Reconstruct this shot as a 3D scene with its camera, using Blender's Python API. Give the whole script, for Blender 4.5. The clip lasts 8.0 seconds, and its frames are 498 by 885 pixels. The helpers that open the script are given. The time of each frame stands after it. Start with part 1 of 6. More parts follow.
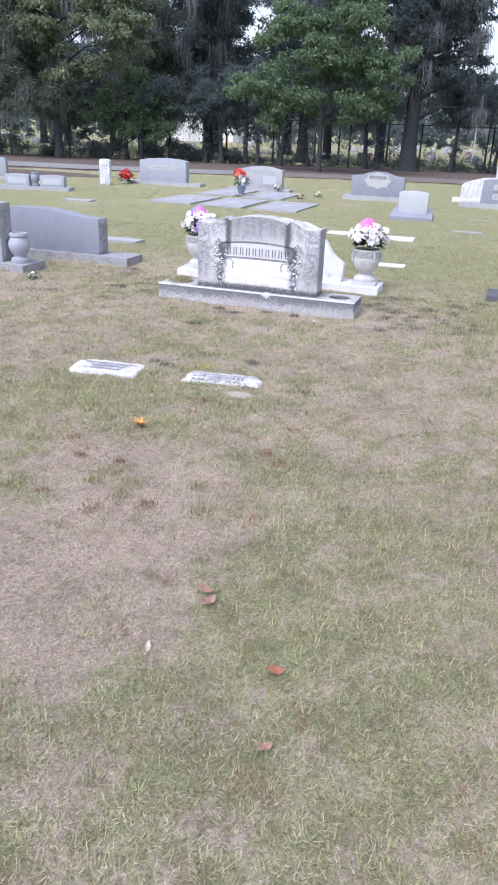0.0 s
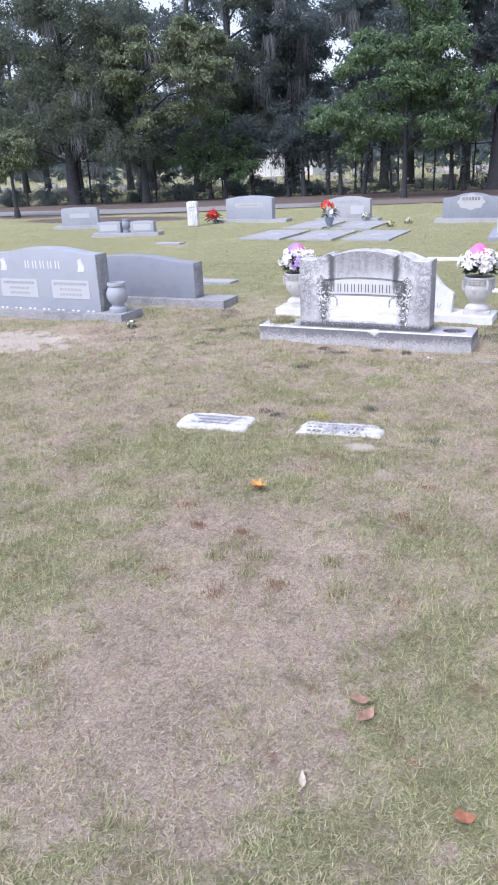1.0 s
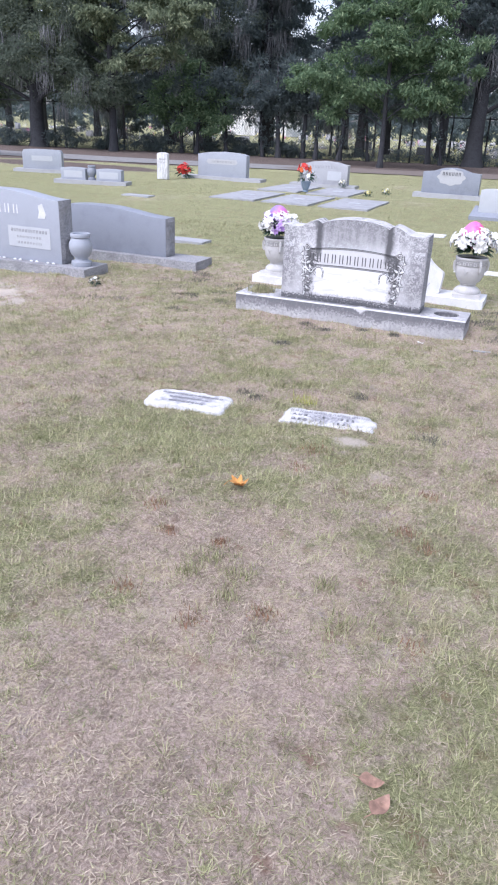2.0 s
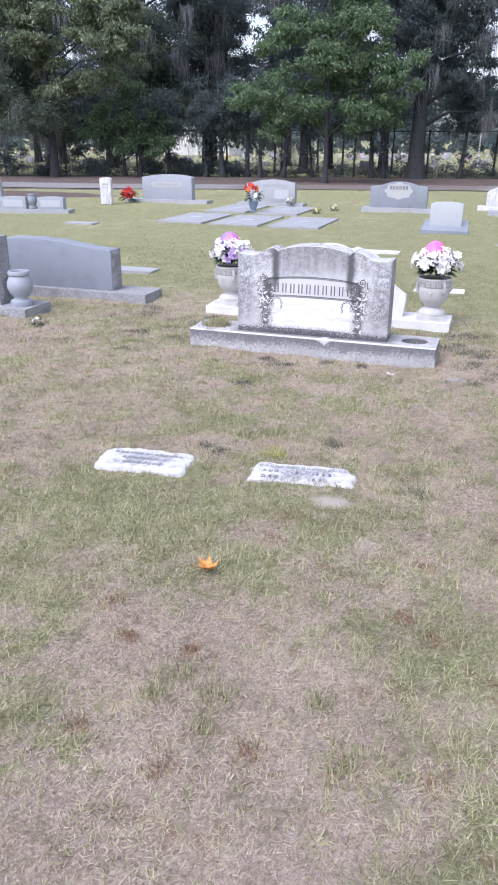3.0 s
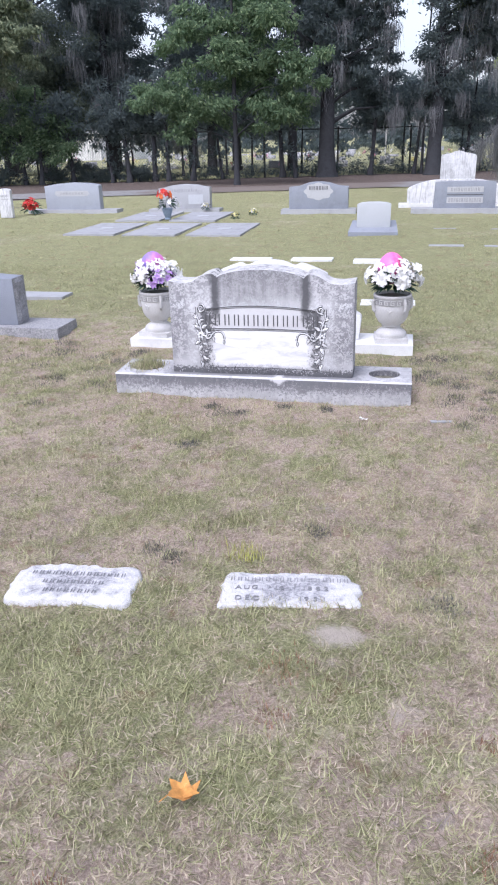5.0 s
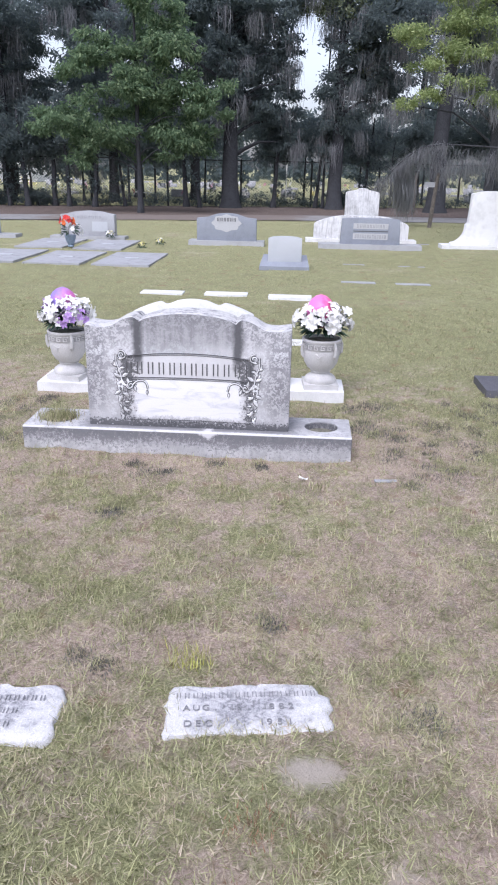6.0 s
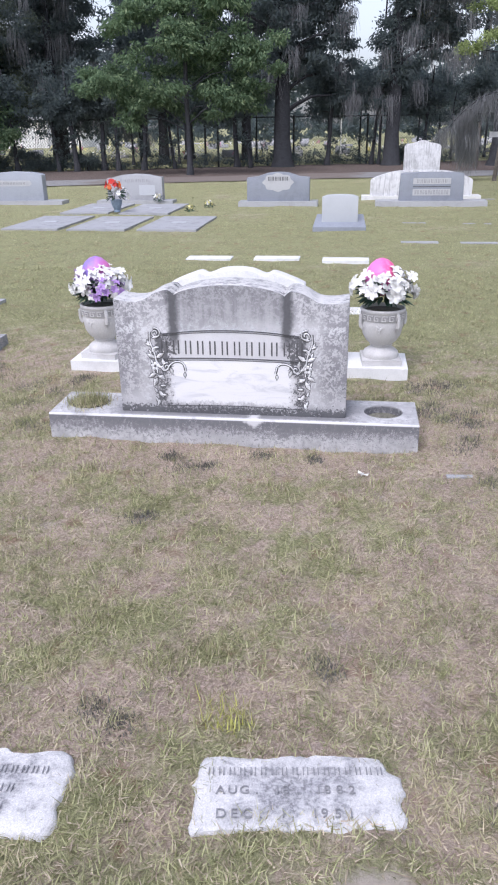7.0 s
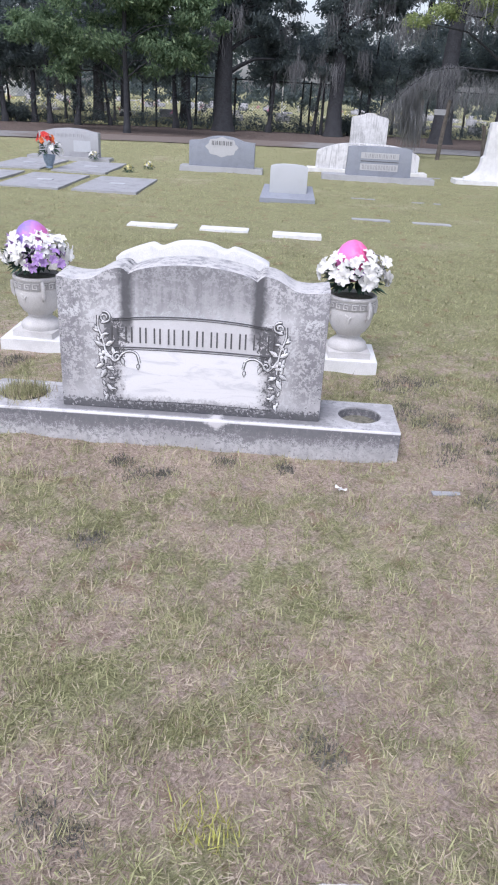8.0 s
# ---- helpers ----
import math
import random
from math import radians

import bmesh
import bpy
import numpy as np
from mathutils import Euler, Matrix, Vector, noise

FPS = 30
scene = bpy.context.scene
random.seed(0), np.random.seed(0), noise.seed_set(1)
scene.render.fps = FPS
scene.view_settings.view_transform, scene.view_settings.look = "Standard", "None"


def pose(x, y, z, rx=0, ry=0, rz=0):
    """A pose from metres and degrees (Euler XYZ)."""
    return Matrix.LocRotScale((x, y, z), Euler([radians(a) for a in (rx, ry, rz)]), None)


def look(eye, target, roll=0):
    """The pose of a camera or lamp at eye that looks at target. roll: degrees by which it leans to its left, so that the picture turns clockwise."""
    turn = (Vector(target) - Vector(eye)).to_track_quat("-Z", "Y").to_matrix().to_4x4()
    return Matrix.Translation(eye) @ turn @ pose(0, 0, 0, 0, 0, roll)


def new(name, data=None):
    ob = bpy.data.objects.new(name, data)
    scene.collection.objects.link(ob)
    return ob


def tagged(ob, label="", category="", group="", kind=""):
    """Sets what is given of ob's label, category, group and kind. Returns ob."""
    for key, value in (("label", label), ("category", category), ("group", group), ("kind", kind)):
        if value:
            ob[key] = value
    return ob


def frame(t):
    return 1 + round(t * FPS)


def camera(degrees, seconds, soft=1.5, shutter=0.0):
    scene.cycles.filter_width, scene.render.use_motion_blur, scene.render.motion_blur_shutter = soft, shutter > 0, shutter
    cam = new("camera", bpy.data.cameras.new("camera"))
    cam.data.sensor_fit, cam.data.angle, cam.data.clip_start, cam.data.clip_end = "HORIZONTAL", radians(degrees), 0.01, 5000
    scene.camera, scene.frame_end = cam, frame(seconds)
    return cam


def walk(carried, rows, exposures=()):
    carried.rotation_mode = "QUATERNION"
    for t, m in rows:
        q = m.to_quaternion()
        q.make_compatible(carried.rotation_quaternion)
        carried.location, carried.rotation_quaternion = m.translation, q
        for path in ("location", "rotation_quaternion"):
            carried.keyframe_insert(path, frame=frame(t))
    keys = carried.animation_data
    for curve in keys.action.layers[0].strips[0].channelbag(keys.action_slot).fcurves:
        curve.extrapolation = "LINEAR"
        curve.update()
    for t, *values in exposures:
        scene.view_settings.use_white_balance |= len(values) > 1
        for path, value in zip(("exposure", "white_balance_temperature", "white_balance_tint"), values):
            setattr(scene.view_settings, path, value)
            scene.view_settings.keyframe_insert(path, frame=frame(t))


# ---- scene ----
cam = camera(37.8, 8.0, soft=2.0)
PATH = [
    (0, (2.085, -6.303, 1.517), (1.515, -4.559, 0.721), 2.2),
    (0.2, (1.987, -6.273, 1.533), (1.391, -4.502, 0.822), 1.4),
    (0.5, (1.881, -6.207, 1.525), (1.35, -4.444, 0.743), 2.3),
    (0.8, (1.804, -6.136, 1.53), (1.087, -4.432, 0.767), 0.2),
    (1, (1.777, -6.01, 1.529), (0.972, -4.328, 0.809), -2.6),
    (1.2, (1.689, -5.918, 1.507), (0.904, -4.22, 0.799), 1.3),
    (1.5, (1.686, -5.821, 1.512), (0.876, -4.169, 0.727), 0.9),
    (1.8, (1.575, -5.689, 1.475), (0.784, -4.033, 0.681), 1.3),
    (2, (1.453, -5.614, 1.466), (0.781, -3.915, 0.654), 2.4),
    (2.2, (1.431, -5.568, 1.497), (0.764, -3.831, 0.763), -0.8),
    (3.3, (1.204, -5.037, 1.501), (0.664, -3.276, 0.723), 0.2),
    (3.5, (1.178, -4.967, 1.503), (0.685, -3.185, 0.741), -1.0),
    (3.8, (1.04, -4.857, 1.511), (0.688, -3.013, 0.822), 0.1),
    (4, (0.936, -4.743, 1.507), (0.619, -2.894, 0.815), 0.5),
    (4.2, (0.909, -4.704, 1.517), (0.64, -2.876, 0.75), 0.7),
    (5.3, (0.793, -4.137, 1.498), (0.387, -2.335, 0.732), -2.0),
    (5.4, (0.782, -4.102, 1.479), (0.413, -2.281, 0.739), -1.5),
    (5.5, (0.787, -4.036, 1.487), (0.473, -2.201, 0.758), -2.1),
    (5.7, (0.72, -3.979, 1.518), (0.555, -2.106, 0.837), -0.8),
    (6, (0.609, -3.853, 1.536), (0.492, -1.985, 0.831), 1.1),
    (6.3, (0.584, -3.747, 1.501), (0.409, -1.9, 0.753), 0.3),
    (6.5, (0.583, -3.594, 1.489), (0.322, -1.756, 0.746), -2.1),
    (6.8, (0.582, -3.422, 1.461), (0.326, -1.575, 0.738), 0.3),
    (7, (0.591, -3.351, 1.474), (0.329, -1.535, 0.679), -1.0),
    (7.2, (0.571, -3.266, 1.463), (0.332, -1.45, 0.661), -0.3),
    (7.5, (0.496, -3.106, 1.445), (0.391, -1.298, 0.596), 1.3),
    (7.8, (0.421, -2.996, 1.454), (0.355, -1.189, 0.6), 2.0),
    (8, (0.381, -2.914, 1.444), (0.321, -1.114, 0.575), 3.2),
]
walk(cam, [(t, look(eye, target, roll)) for t, eye, target, roll in PATH], exposures=[(0.0, 0.36, 5780, 18), (4.0, 0.32, 5840, 18), (8.0, 0.08, 5990, 17)])

# ---- daylight: high overcast, soft from all sides ----
SUN_UP, SUN_ROUND = 58.0, 200.0
world = bpy.data.worlds.new("overcast_sky")
world.use_nodes = True
scene.world = world
wn = world.node_tree
wn.nodes.clear()
sky = wn.nodes.new("ShaderNodeTexSky")
sky.sky_type, sky.sun_disc = "NISHITA", False
sky.sun_elevation, sky.sun_rotation = radians(SUN_UP), radians(SUN_ROUND)
sky.air_density, sky.dust_density, sky.ozone_density = 1.0, 3.0, 1.2
grey = wn.nodes.new("ShaderNodeHueSaturation")
grey.inputs["Saturation"].default_value = 0.42
back = wn.nodes.new("ShaderNodeBackground")
back.inputs["Strength"].default_value = 0.225
wout = wn.nodes.new("ShaderNodeOutputWorld")
wn.links.new(sky.outputs[0], grey.inputs["Color"])
wn.links.new(grey.outputs[0], back.inputs["Color"])
wn.links.new(back.outputs[0], wout.inputs["Surface"])
sun = new("sun", bpy.data.lights.new("sun", "SUN"))
sun.data.energy, sun.data.angle, sun.data.color = 1.4, radians(35), (1.0, 0.98, 0.97)
a, e = radians(SUN_ROUND), radians(SUN_UP)
sun.matrix_world = look((20 * math.sin(a) * math.cos(e), 20 * math.cos(a) * math.cos(e), 20 * math.sin(e)), (0, 0, 0))

# ---- helpers for shapes ----
RNG = np.random.default_rng(7)


def raw_mesh(name, verts, faces, smooth=False, **attributes):
    """A mesh from arrays: verts (n, 3), faces (m, k) of one size; attributes are floats per vertex."""
    verts, faces = np.asarray(verts, np.float32), np.asarray(faces, np.int32)
    me = bpy.data.meshes.new(name)
    me.vertices.add(len(verts))
    me.vertices.foreach_set("co", verts.ravel())
    m, k = faces.shape
    me.loops.add(m * k)
    me.loops.foreach_set("vertex_index", faces.ravel())
    me.polygons.add(m)
    me.polygons.foreach_set("loop_start", np.arange(0, m * k, k, dtype=np.int32))
    me.update(calc_edges=True)
    if smooth:
        me.polygons.foreach_set("use_smooth", np.ones(m, bool))
    for key, values in attributes.items():
        layer = me.attributes.new(key, "FLOAT", "POINT")
        layer.data.foreach_set("value", np.asarray(values, np.float32))
    me.validate()
    return me


def thing(name, x, y, z=0.0, rz=0.0, label="", category="", group="", kind=""):
    ob = new(name)
    ob.empty_display_size = 0.1
    ob.matrix_basis = pose(x, y, z, 0, 0, rz)
    return tagged(ob, label, category, group, kind)


def part(name, bm, material, parent, label="", angle=35):
    """Links a bmesh or a mesh as one object under a thing or a part."""
    if isinstance(bm, bmesh.types.BMesh):
        me = bpy.data.meshes.new(name)
        bm.normal_update()
        bm.to_mesh(me)
        bm.free()
        me.shade_smooth()
        me.set_sharp_from_angle(angle=radians(angle))
    else:
        me = bm
    me.materials.append(material)
    ob = new(name, me)
    ob.parent = parent
    if label:
        ob["label"] = label
    return ob


def bevelled(bm, width, segments=2, least=30):
    edges = [e for e in bm.edges if len(e.link_faces) == 2 and e.calc_face_angle(0) > radians(least)]
    bmesh.ops.bevel(bm, geom=edges, offset=width, segments=segments, affect="EDGES", profile=0.6, clamp_overlap=True)
    return bm


def box(x0, x1, y0, y1, z0, z1, bevel=0.0, taper=0.0):
    bm = bmesh.new()
    v = [bm.verts.new((x + (taper if x == x0 else -taper) * k, y + (taper if y == y0 else -taper) * k, (z0, z1)[k]))
         for k in (0, 1) for x, y in ((x0, y0), (x1, y0), (x1, y1), (x0, y1))]
    for f in ((3, 2, 1, 0), (4, 5, 6, 7), (0, 1, 5, 4), (1, 2, 6, 5), (2, 3, 7, 6), (3, 0, 4, 7)):
        bm.faces.new([v[i] for i in f])
    return bevelled(bm, bevel) if bevel else bm


def tablet(outline, y0, y1, bevel=0.006, back=None):
    """A slab whose front outline (x, z), anticlockwise seen from -y, is pushed from y0 to y1; back may shift the back's y by z."""
    bm = bmesh.new()
    f = [bm.verts.new((x, y0, z)) for x, z in outline]
    b = [bm.verts.new((x, y1 + (back(z) if back else 0), z)) for x, z in outline]
    n = len(outline)
    bm.faces.new(f)
    bm.faces.new(b[::-1])
    for i in range(n):
        j = (i + 1) % n
        bm.faces.new((f[j], f[i], b[i], b[j]))
    bm.normal_update()
    return bevelled(bm, bevel) if bevel else bm


def lathe(profile, steps=32, cx=0.0, cy=0.0):
    bm = bmesh.new()
    rings = []
    for r, z in profile:
        rings.append([bm.verts.new((cx + r * math.cos(2 * math.pi * i / steps), cy + r * math.sin(2 * math.pi * i / steps), z)) for i in range(steps)])
    for lo, hi in zip(rings, rings[1:]):
        for i in range(steps):
            j = (i + 1) % steps
            bm.faces.new((lo[i], lo[j], hi[j], hi[i]))
    bm.faces.new(rings[0][::-1])
    bm.faces.new(rings[-1])
    return bm


def tube_into(bm, points, radii, steps=6):
    """Adds a tube along points to bm."""
    pts = [Vector(p) for p in points]
    rings = []
    for i, p in enumerate(pts):
        d = (pts[min(i + 1, len(pts) - 1)] - pts[max(i - 1, 0)]).normalized()
        u = d.cross(Vector((0.31, 0.2, 0.93)) if abs(d.z) < 0.9 else Vector((1, 0.1, 0))).normalized()
        w = d.cross(u)
        r = float(radii[i] if hasattr(radii, "__len__") else radii)
        rings.append([bm.verts.new(p + r * (math.cos(2 * math.pi * k / steps) * u + math.sin(2 * math.pi * k / steps) * w)) for k in range(steps)])
    for lo, hi in zip(rings, rings[1:]):
        for k in range(steps):
            j = (k + 1) % steps
            bm.faces.new((lo[k], lo[j], hi[j], hi[k]))
    bm.faces.new(rings[0][::-1])
    bm.faces.new(rings[-1])
    return bm


def bars(cells, y, depth=0.004):
    """Thin upright plates (x, z, width, height) on a face at y, joined."""
    bm = bmesh.new()
    for x, z, w, h in cells:
        v = [bm.verts.new((x + i * w / 2, y - depth * k, z + j * h / 2)) for k in (0, 1) for i, j in ((-1, -1), (1, -1), (1, 1), (-1, 1))]
        for f in ((4, 5, 6, 7), (0, 1, 5, 4), (1, 2, 6, 5), (2, 3, 7, 6), (3, 0, 4, 7)):
            bm.faces.new([v[i] for i in f])
    return bm


def line_of_bars(x0, x1, z, height, count, stroke):
    """Two uprights for each character in a line of writing that stays unread."""
    step = (x1 - x0) / count
    cells = []
    for i in range(count):
        x = x0 + (i + 0.5) * step
        cells += [(x - step * 0.2, z, stroke, height), (x + step * 0.2, z, stroke, height)]
    return cells


def wave(x, y, seed, scale):
    """Smooth noise in the plane from a few sines, about -1 to 1."""
    g = np.random.default_rng(seed)
    out = np.zeros(np.broadcast(x, y).shape)
    for k in range(14):
        a, f = g.uniform(0, 6.283), g.uniform(0.5, 2.2) / scale
        out += np.sin((x * math.cos(a) + y * math.sin(a)) * f * 6.283 + g.uniform(0, 6.283))
    return out / 3.7


# ---- materials ----
def nodes_of(name):
    mat = bpy.data.materials.new(name)
    mat.use_nodes = True
    nt = mat.node_tree
    return mat, nt, nt.nodes["Principled BSDF"]


def link(nt, a, b):
    nt.links.new(a, b)


def value(nt, socket, given):
    if hasattr(given, "links"):
        nt.links.new(given, socket)
    else:
        socket.default_value = given


def maths(nt, op, a, b=0.0, c=0.0, clamp=False):
    n = nt.nodes.new("ShaderNodeMath")
    n.operation, n.use_clamp = op, clamp
    for i, g in enumerate((a, b, c)):
        value(nt, n.inputs[i], g)
    return n.outputs[0]


def step(nt, x, lo, hi):
    n = nt.nodes.new("ShaderNodeMapRange")
    n.interpolation_type = "SMOOTHSTEP"
    value(nt, n.inputs["Value"], x)
    value(nt, n.inputs["From Min"], lo)
    value(nt, n.inputs["From Max"], hi)
    return n.outputs["Result"]


def mix(nt, f, a, b, blend="MIX"):
    n = nt.nodes.new("ShaderNodeMix")
    n.data_type, n.blend_type = "RGBA", blend
    value(nt, n.inputs[0], f)
    for s, g in ((n.inputs[6], a), (n.inputs[7], b)):
        if isinstance(g, tuple):
            s.default_value = (*g, 1.0)
        else:
            nt.links.new(g, s)
    return n.outputs[2]


def coords(nt, stretch=(1, 1, 1), where="Object"):
    t = nt.nodes.new("ShaderNodeTexCoord")
    m = nt.nodes.new("ShaderNodeMapping")
    m.inputs["Scale"].default_value = stretch
    nt.links.new(t.outputs[where], m.inputs["Vector"])
    return m.outputs[0]


def grain(nt, scale, detail=6.0, rough=0.6, stretch=(1, 1, 1), distort=0.0):
    n = nt.nodes.new("ShaderNodeTexNoise")
    nt.links.new(coords(nt, stretch), n.inputs["Vector"])
    n.inputs["Scale"].default_value, n.inputs["Detail"].default_value = scale, detail
    n.inputs["Roughness"].default_value, n.inputs["Distortion"].default_value = rough, distort
    return n.outputs["Fac"]


def bump(nt, bsdf, height, strength=0.3, distance=0.004):
    n = nt.nodes.new("ShaderNodeBump")
    n.inputs["Strength"].default_value, n.inputs["Distance"].default_value = strength, distance
    value(nt, n.inputs["Height"], height)
    nt.links.new(n.outputs[0], bsdf.inputs["Normal"])


def stone(name, light, dark, speck=260, rough=0.6, stain=0.35, stain_at=(0.46, 0.68), relief=0.25, streak=0.0, streak_colour=(0.1, 0.1, 0.105)):
    """Granite or marble: fine speckle, broad cloudy stains and, where asked, rain streaks."""
    mat, nt, b = nodes_of(name)
    fine = grain(nt, speck, 3, 0.7)
    broad = grain(nt, 5.0, 8, 0.65)
    blot = grain(nt, 26.0, 6, 0.7)
    c = mix(nt, step(nt, fine, 0.32, 0.68), dark, light)
    c = mix(nt, maths(nt, "MULTIPLY", step(nt, broad, *stain_at), stain), c, tuple(v * 0.45 for v in dark))
    c = mix(nt, maths(nt, "MULTIPLY", step(nt, blot, 0.52, 0.75), stain * 0.6), c, tuple(v * 0.6 for v in dark))
    if streak:
        run = grain(nt, 9.0, 7, 0.7, (3.0, 3.0, 0.35))
        c = mix(nt, maths(nt, "MULTIPLY", step(nt, run, 0.47, 0.66), streak), c, streak_colour)
    link(nt, c, b.inputs["Base Color"])
    value(nt, b.inputs["Roughness"], maths(nt, "ADD", maths(nt, "MULTIPLY", blot, 0.25), rough - 0.12))
    b.inputs["Specular IOR Level"].default_value = 0.35
    bump(nt, b, maths(nt, "ADD", fine, maths(nt, "MULTIPLY", blot, 1.5)), relief)
    return mat


def plain(name, colour, rough=0.6, vary=0.2, scale=40, relief=0.15, metal=0.0, through_light=0.0):
    """One colour with a two-scale grain."""
    mat, nt, b = nodes_of(name)
    n1, n2 = grain(nt, scale, 5, 0.6), grain(nt, scale * 0.15, 4, 0.6)
    f = maths(nt, "MULTIPLY", maths(nt, "ADD", n1, n2), 0.5)
    link(nt, mix(nt, step(nt, f, 0.35, 0.65), tuple(v * (1 - vary) for v in colour), tuple(min(1, v * (1 + vary)) for v in colour)), b.inputs["Base Color"])
    b.inputs["Roughness"].default_value, b.inputs["Metallic"].default_value = rough, metal
    if through_light:
        b.inputs["Transmission Weight"].default_value = 0.0
        b.inputs["Subsurface Weight"].default_value = through_light
        b.inputs["Subsurface Radius"].default_value = (0.01, 0.01, 0.01)
    if relief:
        bump(nt, b, n1, relief)
    return mat


def leaf_material(name, dark, light, bright=(0.2, 0.24, 0.08), some=0.15, glow=0.35):
    """Leaves: hue varies leaf by leaf, a little light passes through."""
    mat, nt, b = nodes_of(name)
    g = nt.nodes.new("ShaderNodeNewGeometry")
    r = g.outputs["Random Per Island"]
    broad = grain(nt, 0.7, 4, 0.6)
    c = mix(nt, r, dark, light)
    c = mix(nt, maths(nt, "MULTIPLY", step(nt, broad, 0.45, 0.7), 0.5), c, light)
    c = mix(nt, step(nt, r, 1 - some, 1.0), c, bright)
    link(nt, c, b.inputs["Base Color"])
    b.inputs["Roughness"].default_value = 0.75
    b.inputs["Specular IOR Level"].default_value = 0.12
    tr = nt.nodes.new("ShaderNodeBsdfTranslucent")
    link(nt, c, tr.inputs["Color"])
    m = nt.nodes.new("ShaderNodeMixShader")
    m.inputs[0].default_value = glow
    link(nt, b.outputs[0], m.inputs[1])
    link(nt, tr.outputs[0], m.inputs[2])
    link(nt, m.outputs[0], nt.nodes["Material Output"].inputs["Surface"])
    return mat


def weathered_marble():
    """The large monument: pale marble with smooth grey sides, black algae under the notches, round the carving and along the foot."""
    mat, nt, b = nodes_of("weathered_marble")
    t = nt.nodes.new("ShaderNodeTexCoord")
    s = nt.nodes.new("ShaderNodeSeparateXYZ")
    link(nt, t.outputs["Object"], s.inputs[0])
    x, z = s.outputs[0], s.outputs[2]
    ax = maths(nt, "ABSOLUTE", x)
    n1, nm = grain(nt, 5.5, 5, 0.6), grain(nt, 24, 6, 0.7)
    n2, n3 = grain(nt, 75, 6, 0.75), grain(nt, 230, 4, 0.8)
    run = grain(nt, 11, 6, 0.65, (2.6, 2.6, 0.22))

    def times(*some):
        out = some[0]
        for f in some[1:]:
            out = maths(nt, "MULTIPLY", out, f)
        return out

    def off(n, amount):
        return maths(nt, "MULTIPLY", maths(nt, "SUBTRACT", n, 0.5), amount)

    xx = maths(nt, "ADD", ax, maths(nt, "ADD", off(nm, 0.11), off(n2, 0.05)))
    zz = maths(nt, "ADD", z, maths(nt, "ADD", off(nm, 0.10), off(n2, 0.07)))
    tone = mix(nt, step(nt, n1, 0.35, 0.65), (0.33, 0.325, 0.34), (0.52, 0.515, 0.53))
    # smooth grey outer columns
    outer = times(step(nt, xx, 0.41, 0.50), step(nt, zz, 0.03, 0.16))
    tone = mix(nt, times(outer, 0.85), tone, mix(nt, n1, (0.15, 0.148, 0.163), (0.28, 0.276, 0.295)))
    # upper fields: soft vertical runs of grey
    upper = step(nt, zz, 0.43, 0.52)
    tone = mix(nt, times(upper, 0.88), tone, mix(nt, step(nt, run, 0.32, 0.66), (0.36, 0.355, 0.37), (0.20, 0.20, 0.212)))
    crest = times(step(nt, zz, 0.52, 0.62), step(nt, n1, 0.30, 0.55))
    tone = mix(nt, times(crest, 0.75), tone, (0.16, 0.16, 0.17))
    # white scour above the band and beside the carving
    scour = maths(nt, "MAXIMUM", times(step(nt, zz, 0.40, 0.43), step(nt, zz, 0.53, 0.45)), times(step(nt, xx, 0.35, 0.40), step(nt, xx, 0.48, 0.43), step(nt, zz, 0.47, 0.40)))
    tone = mix(nt, times(scour, step(nt, maths(nt, "ADD", nm, off(n2, 0.9)), 0.48, 0.60), 0.85), tone, (0.70, 0.735, 0.75))
    tone = mix(nt, times(step(nt, maths(nt, "ADD", n2, off(nm, 0.6)), 0.50, 0.60), 0.55), tone, (0.16, 0.16, 0.17))
    mottle = step(nt, maths(nt, "ADD", n2, off(nm, 0.9)), 0.46, 0.58)
    tone = mix(nt, times(mottle, step(nt, ax, 0.26, 0.34), 0.62), tone, (0.66, 0.655, 0.67))
    tone = mix(nt, times(mottle, upper, step(nt, ax, 0.30, 0.26), 0.36), tone, (0.58, 0.575, 0.59))
    # cleaned lower panel and name band
    vein = grain(nt, 8, 5, 0.6, (0.6, 0.6, 2.4), 1.2)
    pale = mix(nt, step(nt, vein, 0.48, 0.72), (0.80, 0.795, 0.81), (0.60, 0.605, 0.64))
    inside = times(step(nt, xx, 0.325, 0.285), step(nt, zz, 0.035, 0.075), step(nt, z, 0.295, 0.280))
    tone = mix(nt, inside, tone, pale)
    band = times(step(nt, xx, 0.36, 0.30), step(nt, z, 0.288, 0.294), step(nt, z, 0.436, 0.425))
    tone = mix(nt, times(band, 0.8), tone, mix(nt, nm, (0.56, 0.555, 0.57), (0.72, 0.715, 0.73)))
    # black growth: smooth streaks under the notches, specks elsewhere
    streak = times(step(nt, maths(nt, "ABSOLUTE", maths(nt, "SUBTRACT", maths(nt, "ADD", ax, off(nm, 0.05)), 0.280)), 0.040, 0.010), step(nt, zz, 0.30, 0.40))
    tone = mix(nt, times(streak, 0.94), tone, mix(nt, n2, (0.06, 0.06, 0.066), (0.12, 0.12, 0.128)))
    ends = times(step(nt, maths(nt, "ABSOLUTE", maths(nt, "SUBTRACT", xx, 0.335)), 0.075, 0.02), step(nt, z, 0.44, 0.40), step(nt, zz, 0.16, 0.27))
    ring = times(step(nt, maths(nt, "ABSOLUTE", maths(nt, "SUBTRACT", xx, 0.355)), 0.075, 0.015), step(nt, z, 0.36, 0.24))
    foot = step(nt, zz, 0.11, -0.01)
